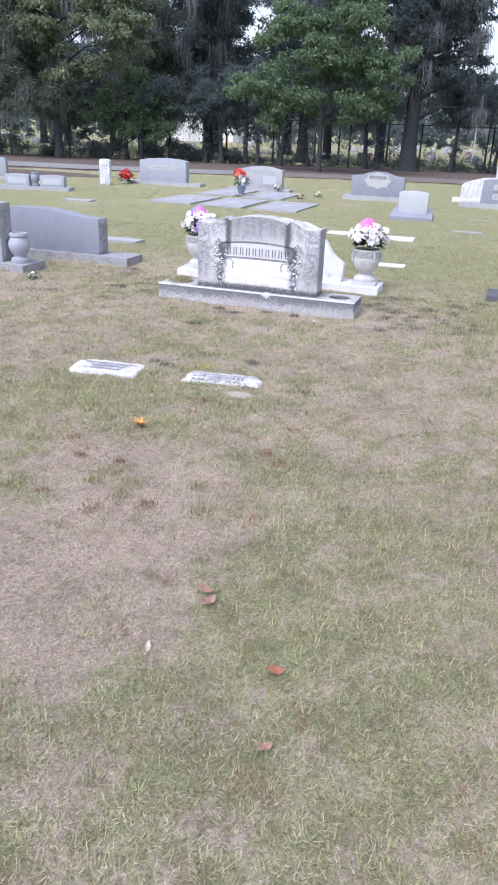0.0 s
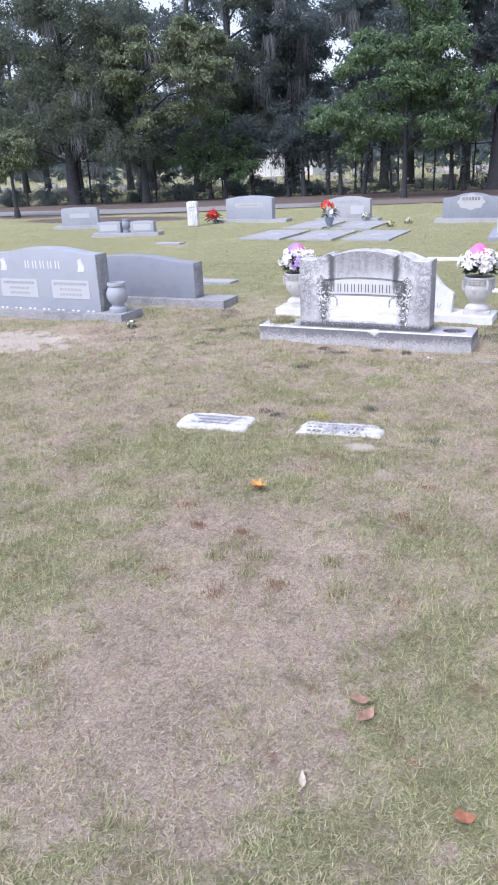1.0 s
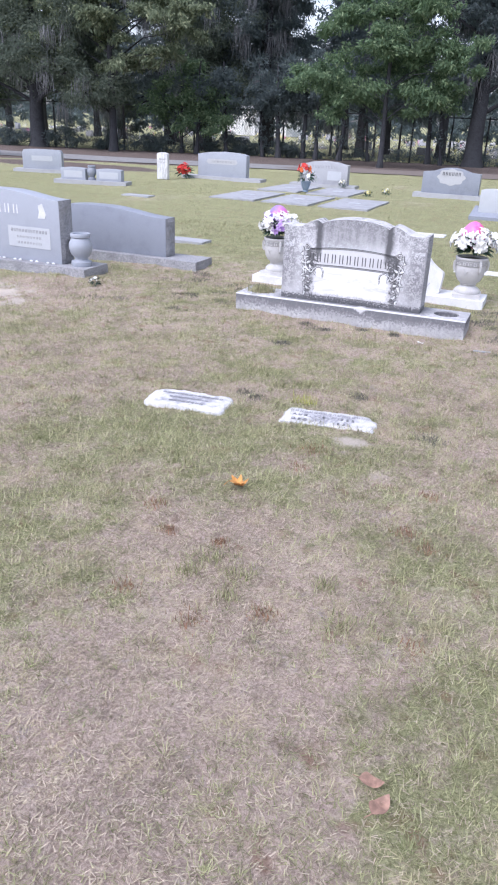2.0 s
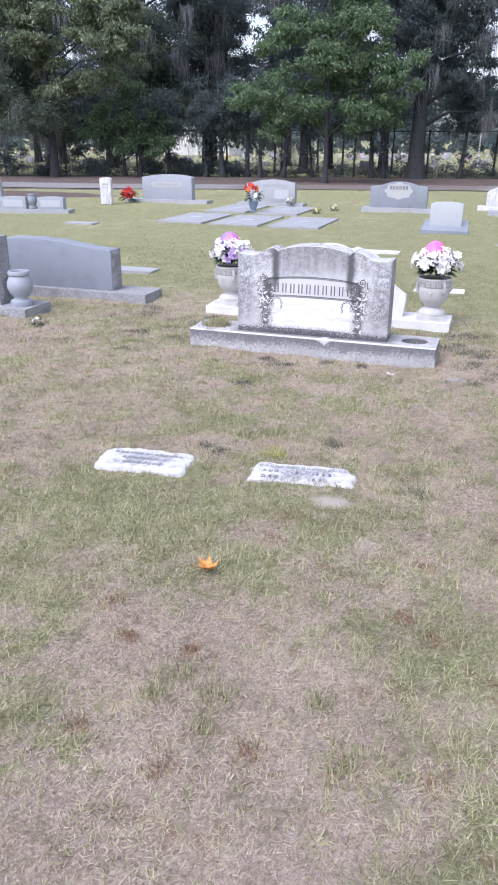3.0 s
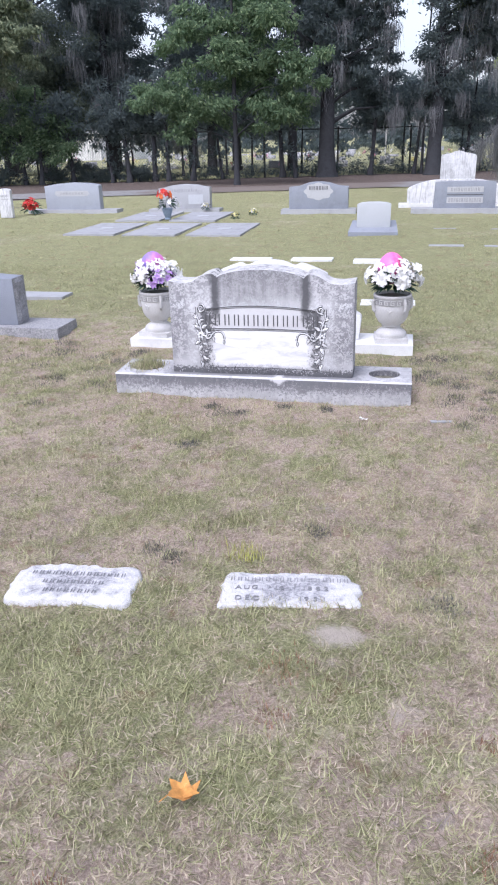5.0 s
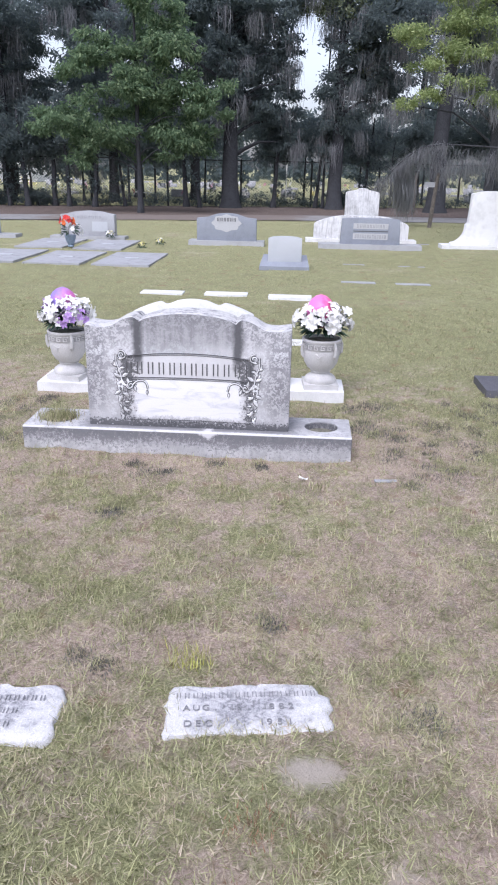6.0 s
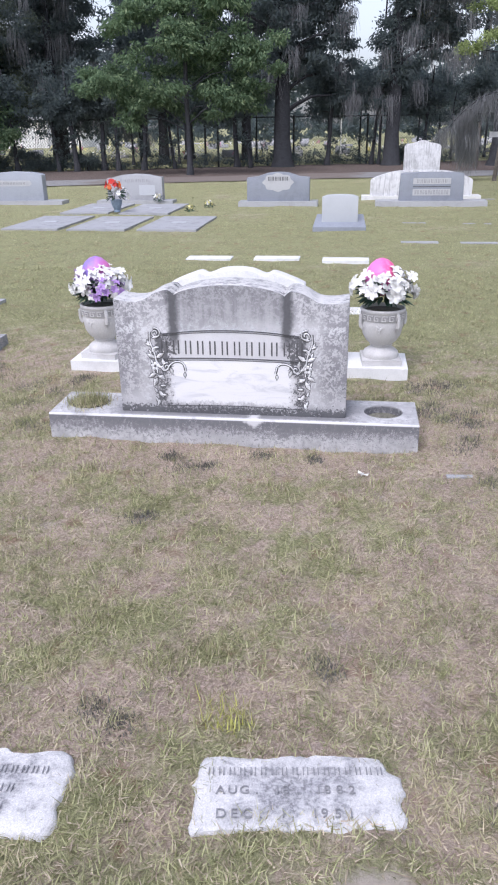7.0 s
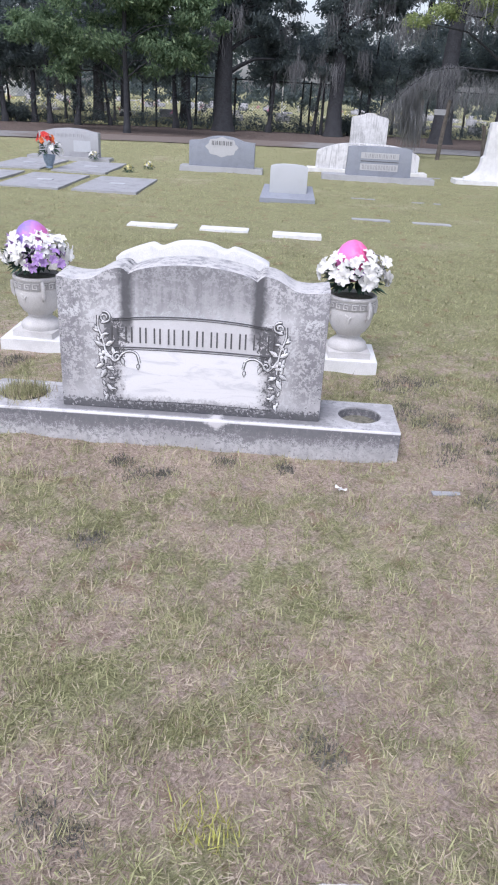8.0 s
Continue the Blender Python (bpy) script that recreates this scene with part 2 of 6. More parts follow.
    grime = maths(nt, "MAXIMUM", times(ends, 0.95), maths(nt, "MAXIMUM", times(ring, 0.72), maths(nt, "MAXIMUM", times(foot, 1.05), times(step(nt, xx, 0.50, 0.585), 0.45))))
    speck = maths(nt, "ADD", grime, maths(nt, "ADD", off(n2, 3.0), off(nm, 1.8)))
    tone = mix(nt, times(step(nt, speck, 0.52, 0.80), 0.88), tone, (0.075, 0.075, 0.082))
    tone = mix(nt, times(step(nt, n3, 0.54, 0.72), 0.30), tone, (0.2, 0.2, 0.2))
    # paler in patches where the surface points upward
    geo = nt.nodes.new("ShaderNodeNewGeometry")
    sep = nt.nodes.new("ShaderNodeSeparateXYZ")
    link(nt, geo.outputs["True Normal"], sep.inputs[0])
    up_facing = times(step(nt, sep.outputs[2], 0.25, 0.6), step(nt, nm, 0.62, 0.45))
    tone = mix(nt, times(up_facing, 0.85), tone, (0.62, 0.61, 0.60))
    link(nt, tone, b.inputs["Base Color"])
    b.inputs["Roughness"].default_value = 0.75
    b.inputs["Specular IOR Level"].default_value = 0.3
    bump(nt, b, maths(nt, "ADD", n2, maths(nt, "MULTIPLY", n3, 0.6)), 0.3, 0.003)
    return mat


def marker_marble():
    """Flush marker: chalky white rim, blue-grey lichen over the middle, pitted."""
    mat, nt, b = nodes_of("crumbling_marble")
    t = nt.nodes.new("ShaderNodeTexCoord")
    s = nt.nodes.new("ShaderNodeSeparateXYZ")
    link(nt, t.outputs["Object"], s.inputs[0])
    nm, n2, n3 = grain(nt, 20, 7, 0.72), grain(nt, 85, 6, 0.75), grain(nt, 260, 4, 0.8)
    ex = maths(nt, "ABSOLUTE", maths(nt, "MULTIPLY", s.outputs[0], 4.3))
    ey = maths(nt, "ABSOLUTE", maths(nt, "MULTIPLY", s.outputs[1], 8.5))
    far = maths(nt, "ADD", maths(nt, "MAXIMUM", ex, ey), maths(nt, "MULTIPLY", maths(nt, "SUBTRACT", nm, 0.5), 2.6))
    c = mix(nt, step(nt, n3, 0.35, 0.65), (0.50, 0.495, 0.505), (0.72, 0.71, 0.715))
    c = mix(nt, maths(nt, "MULTIPLY", step(nt, far, 0.95, 0.25), 0.85), c, mix(nt, step(nt, n2, 0.35, 0.65), (0.12, 0.12, 0.135), (0.46, 0.46, 0.485)))
    c = mix(nt, maths(nt, "MULTIPLY", step(nt, n2, 0.55, 0.70), 0.55), c, (0.34, 0.335, 0.35))
    link(nt, c, b.inputs["Base Color"])
    b.inputs["Roughness"].default_value = 0.9
    b.inputs["Specular IOR Level"].default_value = 0.2
    bump(nt, b, maths(nt, "ADD", n2, nm), 0.8, 0.004)
    return mat


def ground_material():
    """Soil, thatch and short turf: dry, litter and sand are the plan's own patches."""
    mat, nt, b = nodes_of("turf_soil")

    def attr(key):
        n = nt.nodes.new("ShaderNodeAttribute")
        n.attribute_name = key
        return n.outputs["Fac"]
    n1, n2, n3 = grain(nt, 2.2, 8, 0.7), grain(nt, 22, 8, 0.75), grain(nt, 95, 6, 0.85)
    fine = step(nt, n3, 0.36, 0.64)
    green = mix(nt, fine, (0.20, 0.205, 0.105), (0.46, 0.46, 0.26))
    dry = mix(nt, fine, (0.335, 0.26, 0.215), (0.68, 0.55, 0.465))
    f = maths(nt, "ADD", attr("dry"), maths(nt, "MULTIPLY", maths(nt, "SUBTRACT", n2, 0.5), 1.1))
    c = mix(nt, step(nt, f, 0.2, 0.6), green, dry)
    bare = grain(nt, 7.5, 6, 0.7)
    c = mix(nt, maths(nt, "MULTIPLY", step(nt, bare, 0.56, 0.68), maths(nt, "MULTIPLY", step(nt, f, 0.2, 0.6), 0.6)), c, mix(nt, fine, (0.36, 0.315, 0.30), (0.52, 0.47, 0.455)))
    worn = grain(nt, 13.0, 7, 0.75)
    c = mix(nt, maths(nt, "MULTIPLY", step(nt, worn, 0.54, 0.68), 0.4), c, (0.19, 0.155, 0.13))
    p4 = maths(nt, "ADD", grain(nt, 31.0, 6, 0.75, (1, 1, 1), 1.2), maths(nt, "MULTIPLY", maths(nt, "SUBTRACT", grain(nt, 3.1, 4, 0.6), 0.5), 0.5))
    c = mix(nt, maths(nt, "MULTIPLY", step(nt, p4, 0.50, 0.34), 0.36), c, (0.14, 0.115, 0.085))
    c = mix(nt, maths(nt, "MULTIPLY", step(nt, p4, 0.52, 0.66), maths(nt, "MULTIPLY", step(nt, attr("dry"), 0.08, 0.35), 0.36)), c, (0.74, 0.645, 0.52))
    rust = grain(nt, 6.5, 3, 0.5)
    c = mix(nt, maths(nt, "MULTIPLY", step(nt, rust, 0.58, 0.72), 0.6), c, (0.30, 0.18, 0.12))
    blush = grain(nt, 4.2, 4, 0.6)
    c = mix(nt, maths(nt, "MULTIPLY", step(nt, blush, 0.52, 0.66), maths(nt, "MULTIPLY", step(nt, f, 0.15, 0.5), 0.5)), c, mix(nt, fine, (0.40, 0.30, 0.265), (0.66, 0.53, 0.47)))
    sand = mix(nt, n2, (0.46, 0.405, 0.345), (0.64, 0.57, 0.49))
    c = mix(nt, step(nt, maths(nt, "ADD", attr("sand"), maths(nt, "MULTIPLY", maths(nt, "SUBTRACT", n2, 0.5), 0.8)), 0.3, 0.7), c, sand)
    litter = mix(nt, step(nt, n2, 0.35, 0.62), (0.075, 0.06, 0.055), (0.21, 0.17, 0.15))
    c = mix(nt, step(nt, maths(nt, "ADD", attr("litter"), maths(nt, "MULTIPLY", maths(nt, "SUBTRACT", n1, 0.5), 0.8)), 0.35, 0.65), c, litter)
    link(nt, c, b.inputs["Base Color"])
    b.inputs["Roughness"].default_value = 0.95
    b.inputs["Specular IOR Level"].default_value = 0.1
    bump(nt, b, maths(nt, "ADD", n3, n2), 0.85, 0.02)
    return mat


def blade_material():
    mat, nt, b = nodes_of("grass_blades")
    g = nt.nodes.new("ShaderNodeNewGeometry")
    r = g.outputs["Random Per Island"]
    n = nt.nodes.new("ShaderNodeAttribute")
    n.attribute_name = "dry"
    d = maths(nt, "ADD", n.outputs["Fac"], maths(nt, "MULTIPLY", maths(nt, "SUBTRACT", r, 0.5), 0.9))
    h = maths(nt, "FRACT", maths(nt, "MULTIPLY", r, 37.0))
    green = mix(nt, h, (0.16, 0.166, 0.075), (0.58, 0.585, 0.325))
    straw = mix(nt, h, (0.26, 0.205, 0.155), (0.72, 0.615, 0.495))
    c = mix(nt, step(nt, d, 0.3, 0.7), green, straw)
    # patches a hand wide: fresher green, warm straw, brown dead leaf, in the place's own mesh coordinates
    parched = maths(nt, "ADD", maths(nt, "MULTIPLY", step(nt, n.outputs["Fac"], 0.05, 0.35), 0.8), 0.2)
    p1, p2, p3 = grain(nt, 9.0, 3, 0.6), grain(nt, 5.0, 3, 0.6, (1, 1, 1), 0.5), grain(nt, 14.0, 2, 0.5)
    c = mix(nt, maths(nt, "MULTIPLY", step(nt, p1, 0.54, 0.70), 0.55), c, (0.17, 0.195, 0.085))
    c = mix(nt, maths(nt, "MULTIPLY", step(nt, p2, 0.53, 0.66), maths(nt, "MULTIPLY", parched, 0.5)), c, (0.62, 0.53, 0.36))
    c = mix(nt, maths(nt, "MULTIPLY", step(nt, p3, 0.62, 0.74), 0.6), c, (0.22, 0.15, 0.10))
    p4 = maths(nt, "ADD", grain(nt, 31.0, 6, 0.75, (1, 1, 1), 1.2), maths(nt, "MULTIPLY", maths(nt, "SUBTRACT", grain(nt, 3.1, 4, 0.6), 0.5), 0.5))
    c = mix(nt, maths(nt, "MULTIPLY", step(nt, p4, 0.50, 0.34), 0.36), c, (0.14, 0.13, 0.075))
    c = mix(nt, maths(nt, "MULTIPLY", step(nt, p4, 0.52, 0.66), maths(nt, "MULTIPLY", parched, 0.36)), c, (0.74, 0.67, 0.46))
    link(nt, c, b.inputs["Base Color"])
    b.inputs["Roughness"].default_value = 0.7
    b.inputs["Specular IOR Level"].default_value = 0.2
    tr = nt.nodes.new("ShaderNodeBsdfTranslucent")
    link(nt, c, tr.inputs["Color"])
    m = nt.nodes.new("ShaderNodeMixShader")
    m.inputs[0].default_value = 0.3
    link(nt, b.outputs[0], m.inputs[1])
    link(nt, tr.outputs[0], m.inputs[2])
    link(nt, m.outputs[0], nt.nodes["Material Output"].inputs["Surface"])
    return mat


def weathered_base():
    """Long base: dark band under the front edge, paler foot, one pale scar on the edge."""
    mat, nt, b = nodes_of("weathered_base_marble")
    t = nt.nodes.new("ShaderNodeTexCoord")
    s = nt.nodes.new("ShaderNodeSeparateXYZ")
    link(nt, t.outputs["Object"], s.inputs[0])
    x, y, z = s.outputs[0], s.outputs[1], s.outputs[2]
    n1, n2, n3 = grain(nt, 6, 8, 0.7), grain(nt, 50, 8, 0.75), grain(nt, 220, 4, 0.7)
    run = grain(nt, 12, 7, 0.7, (2.5, 2.5, 0.3))
    c = mix(nt, step(nt, n1, 0.35, 0.65), (0.36, 0.355, 0.365), (0.58, 0.575, 0.585))
    c = mix(nt, maths(nt, "MULTIPLY", step(nt, n2, 0.45, 0.64), 0.5), c, (0.28, 0.28, 0.29))
    wob = maths(nt, "ADD", z, maths(nt, "MULTIPLY", maths(nt, "SUBTRACT", n1, 0.5), 0.10))
    band = maths(nt, "MULTIPLY", step(nt, wob, 0.0, 0.12), step(nt, z, 0.130, 0.120))
    soot = maths(nt, "MULTIPLY", band, step(nt, run, 0.2, 0.46))
    flake = maths(nt, "ADD", maths(nt, "MULTIPLY", maths(nt, "SUBTRACT", n2, 0.5), 3.4), maths(nt, "MULTIPLY", maths(nt, "SUBTRACT", n3, 0.5), 2.6))
    crisp = step(nt, maths(nt, "ADD", soot, maths(nt, "ADD", flake, maths(nt, "MULTIPLY", maths(nt, "SUBTRACT", n1, 0.5), 2.0))), 0.12, 0.75)
    c = mix(nt, maths(nt, "ADD", maths(nt, "MULTIPLY", crisp, 0.58), maths(nt, "MULTIPLY", soot, 0.3)), c, (0.10, 0.10, 0.11))
    top = maths(nt, "MULTIPLY", step(nt, z, 0.126, 0.131), maths(nt, "MULTIPLY", step(nt, y, 0.012, 0.03), step(nt, maths(nt, "ABSOLUTE", x), 0.70, 0.55)))
    c = mix(nt, maths(nt, "MULTIPLY", top, maths(nt, "ADD", 0.55, maths(nt, "MULTIPLY", n2, 0.7))), c, (0.19, 0.19, 0.20))
    dx, dz = maths(nt, "SUBTRACT", x, 0.12), maths(nt, "MULTIPLY", maths(nt, "SUBTRACT", z, 0.118), 1.7)
    far = maths(nt, "ADD", maths(nt, "ADD", maths(nt, "ABSOLUTE", dx), maths(nt, "ABSOLUTE", dz)), maths(nt, "MULTIPLY", maths(nt, "SUBTRACT", n2, 0.5), 0.08))
    c = mix(nt, maths(nt, "MULTIPLY", step(nt, far, 0.065, 0.03), 0.8), c, (0.66, 0.65, 0.66))
    rim = maths(nt, "MULTIPLY", step(nt, z, 0.120, 0.126), step(nt, y, 0.012, 0.006))
    c = mix(nt, maths(nt, "MULTIPLY", rim, step(nt, n1, 0.25, 0.5)), c, (0.70, 0.695, 0.70))
    c = mix(nt, maths(nt, "MULTIPLY", step(nt, n3, 0.55, 0.75), 0.25), c, (0.18, 0.18, 0.18))
    link(nt, c, b.inputs["Base Color"])
    b.inputs["Roughness"].default_value = 0.8
    bump(nt, b, maths(nt, "ADD", n2, maths(nt, "MULTIPLY", n3, 0.6)), 0.45, 0.004)
    return mat


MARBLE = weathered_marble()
BASE_STONE = weathered_base()
WHITE_MARBLE = stone("white_marble", (0.80, 0.80, 0.80), (0.69, 0.69, 0.695), 170, 0.65, 0.25)
CAST_STONE = stone("pale_cast_stone", (0.62, 0.61, 0.60), (0.50, 0.49, 0.485), 200, 0.85, 0.3, relief=0.4)
GREY_GRANITE = stone("grey_granite", (0.40, 0.425, 0.475), (0.305, 0.325, 0.37), 300, 0.45, 0.12, relief=0.08)
BLUE_GRANITE = stone("dark_grey_granite", (0.31, 0.335, 0.385), (0.22, 0.235, 0.275), 300, 0.5, 0.2, relief=0.08)
ROCK_GRANITE = stone("rock_pitched_granite", (0.42, 0.42, 0.43), (0.22, 0.22, 0.235), 90, 0.85, 0.4, relief=0.9)
PALE_GRANITE = stone("pale_granite", (0.43, 0.435, 0.455), (0.34, 0.345, 0.36), 280, 0.6, 0.2)
LEDGER_STONE = stone("pale_weathered_granite", (0.42, 0.425, 0.445), (0.30, 0.305, 0.32), 200, 0.7, 0.35)
SHADED_STONE = stone("shaded_cast_stone", (0.40, 0.395, 0.39), (0.28, 0.275, 0.27), 200, 0.9, 0.4)
LIGHT_PANEL = stone("frosted_granite", (0.51, 0.53, 0.555), (0.43, 0.445, 0.47), 300, 0.8, 0.08, relief=0.1)
STREAKED = stone("streaked_white_marble", (0.76, 0.76, 0.77), (0.62, 0.62, 0.63), 160, 0.75, 0.35, (0.45, 0.62), 0.3, 0.55, (0.20, 0.20, 0.21))
MARKER = marker_marble()
CARVED_PANEL = stone("carved_pale_granite", (0.50, 0.505, 0.52), (0.42, 0.425, 0.44), 300, 0.8, 0.15, relief=0.2)
CHARCOAL = stone("charcoal_granite", (0.14, 0.14, 0.16), (0.09, 0.09, 0.105), 260, 0.5, 0.15)
DARK_GRANITE = stone("dark_bronze_granite", (0.07, 0.07, 0.08), (0.04, 0.04, 0.045), 260, 0.4, 0.1)
LETTER = plain("incised_grey", (0.10, 0.10, 0.105), 0.9, 0.25, 120)
LETTER_SOFT = plain("worn_incised_grey", (0.27, 0.27, 0.28), 0.9, 0.25, 120)
LETTER_FAINT = plain("faint_incised_grey", (0.25, 0.25, 0.265), 0.9, 0.25, 120)
LETTER_PALE = plain("frosted_lettering", (0.62, 0.63, 0.64), 0.9, 0.1, 120)
CARVED = plain("carved_pale_marble", (0.60, 0.60, 0.61), 0.8, 0.4, 60, 0.3)
GROOVE = plain("dark_groove", (0.09, 0.09, 0.095), 0.9, 0.3, 90)
SOIL = plain("dark_soil", (0.15, 0.145, 0.115), 0.95, 0.5, 60, 0.8)
PETAL = plain("white_silk_petals", (0.74, 0.735, 0.71), 0.7, 0.08, 60, 0.1, 0.0, 0.15)
LILAC = plain("lilac_silk_petals", (0.38, 0.24, 0.52), 0.7, 0.2, 60, 0.1)
STEM = plain("dark_green_silk_leaves", (0.035, 0.075, 0.05), 0.6, 0.4, 50, 0.1)
RED = plain("red_silk_petals", (0.55, 0.03, 0.025), 0.65, 0.3, 50, 0.1)
ORANGE = plain("orange_silk_petals", (0.72, 0.16, 0.04), 0.65, 0.3, 50, 0.1)
YELLOW = plain("pale_yellow_silk_petals", (0.75, 0.68, 0.3), 0.7, 0.2, 50, 0.1)
PINK_SILK = plain("pink_silk_petals", (0.70, 0.28, 0.42), 0.7, 0.2, 50, 0.1)
BLUE_GLAZE = plain("blue_grey_glaze", (0.20, 0.26, 0.34), 0.35, 0.3, 30, 0.1)
DARK_METAL = plain("dark_fence_steel", (0.05, 0.052, 0.055), 0.6, 0.3, 40, 0.1, 0.4)
WOOD = plain("grey_weathered_wood", (0.13, 0.115, 0.10), 0.9, 0.4, 30, 0.5)
BARK = stone("grey_brown_bark", (0.068, 0.07, 0.078), (0.037, 0.039, 0.044), 30, 0.95, 0.4, relief=1.0)
MOSS = leaf_material("spanish_moss", (0.19, 0.195, 0.205), (0.30, 0.305, 0.315), (0.36, 0.37, 0.375), 0.1, 0.35)
LEAF_DARK = leaf_material("dark_oak_leaves", (0.145, 0.18, 0.188), (0.19, 0.235, 0.23), (0.235, 0.285, 0.25), 0.10, 0.72)
LEAF_OAK = leaf_material("olive_oak_leaves", (0.115, 0.145, 0.115), (0.18, 0.215, 0.165), (0.25, 0.285, 0.205), 0.12, 0.68)
LEAF_MID = leaf_material("green_leaves", (0.105, 0.165, 0.10), (0.205, 0.295, 0.165), (0.35, 0.44, 0.255), 0.25, 0.5)
LEAF_OLIVE = leaf_material("olive_drooping_leaves", (0.11, 0.145, 0.095), (0.24, 0.28, 0.175), (0.38, 0.41, 0.26), 0.25, 0.4)
LEAF_LIME = leaf_material("yellow_green_leaves", (0.20, 0.27, 0.12), (0.38, 0.45, 0.20), (0.5, 0.55, 0.28), 0.2, 0.45)
def lane_material():
    """Worn asphalt; brown leaf litter lies over the middle stretch."""
    mat = stone("worn_grey_asphalt", (0.31, 0.305, 0.30), (0.21, 0.205, 0.20), 40, 0.9, 0.5, relief=0.5)
    nt = mat.node_tree
    b = nt.nodes["Principled BSDF"]
    t = nt.nodes.new("ShaderNodeTexCoord")
    p = nt.nodes.new("ShaderNodeSeparateXYZ")
    link(nt, t.outputs["Object"], p.inputs[0])
    n, fine = grain(nt, 0.9, 6, 0.7), grain(nt, 14, 5, 0.7)
    over = maths(nt, "MULTIPLY", step(nt, p.outputs[0], -9.0, -5.5), step(nt, p.outputs[0], 2.5, -1.0))
    drift = maths(nt, "ADD", over, maths(nt, "MULTIPLY", maths(nt, "SUBTRACT", n, 0.5), 1.4))
    brown = mix(nt, fine, (0.10, 0.08, 0.07), (0.25, 0.20, 0.17))
    old = b.inputs["Base Color"].links[0].from_socket
    link(nt, mix(nt, maths(nt, "MULTIPLY", step(nt, drift, 0.35, 0.75), 0.85), old, brown), b.inputs["Base Color"])
    return mat


ASPHALT = lane_material()
HOUSE_WHITE = plain("white_siding", (0.78, 0.78, 0.77), 0.7, 0.06, 6, 0.1)
ROOF = plain("grey_metal_roof", (0.42, 0.43, 0.45), 0.5, 0.1, 6, 0.1)
TURF, BLADES = ground_material(), blade_material()


def egg_material(name, left, right, lit, low):
    mat, nt, b = nodes_of(name)
    t = nt.nodes.new("ShaderNodeTexCoord")
    s = nt.nodes.new("ShaderNodeSeparateXYZ")
    link(nt, t.outputs["Object"], s.inputs[0])
    c = mix(nt, step(nt, maths(nt, "ADD", s.outputs[0], maths(nt, "MULTIPLY", grain(nt, 20), 0.03)), low, low + 0.13), left, right)
    c = mix(nt, step(nt, grain(nt, 30), 0.45, 0.7), c, lit)
    link(nt, c, b.inputs["Base Color"])
    b.inputs["Roughness"].default_value = 0.45
    bump(nt, b, grain(nt, 80), 0.15)
    return mat


EGG_PURPLE = egg_material("purple_to_pink_foil", (0.28, 0.2, 0.58), (0.74, 0.15, 0.40), (0.5, 0.22, 0.55), 0.0)
EGG_PINK = egg_material("bright_pink_foil", (0.80, 0.20, 0.52), (0.76, 0.10, 0.30), (0.82, 0.22, 0.48), -0.06)

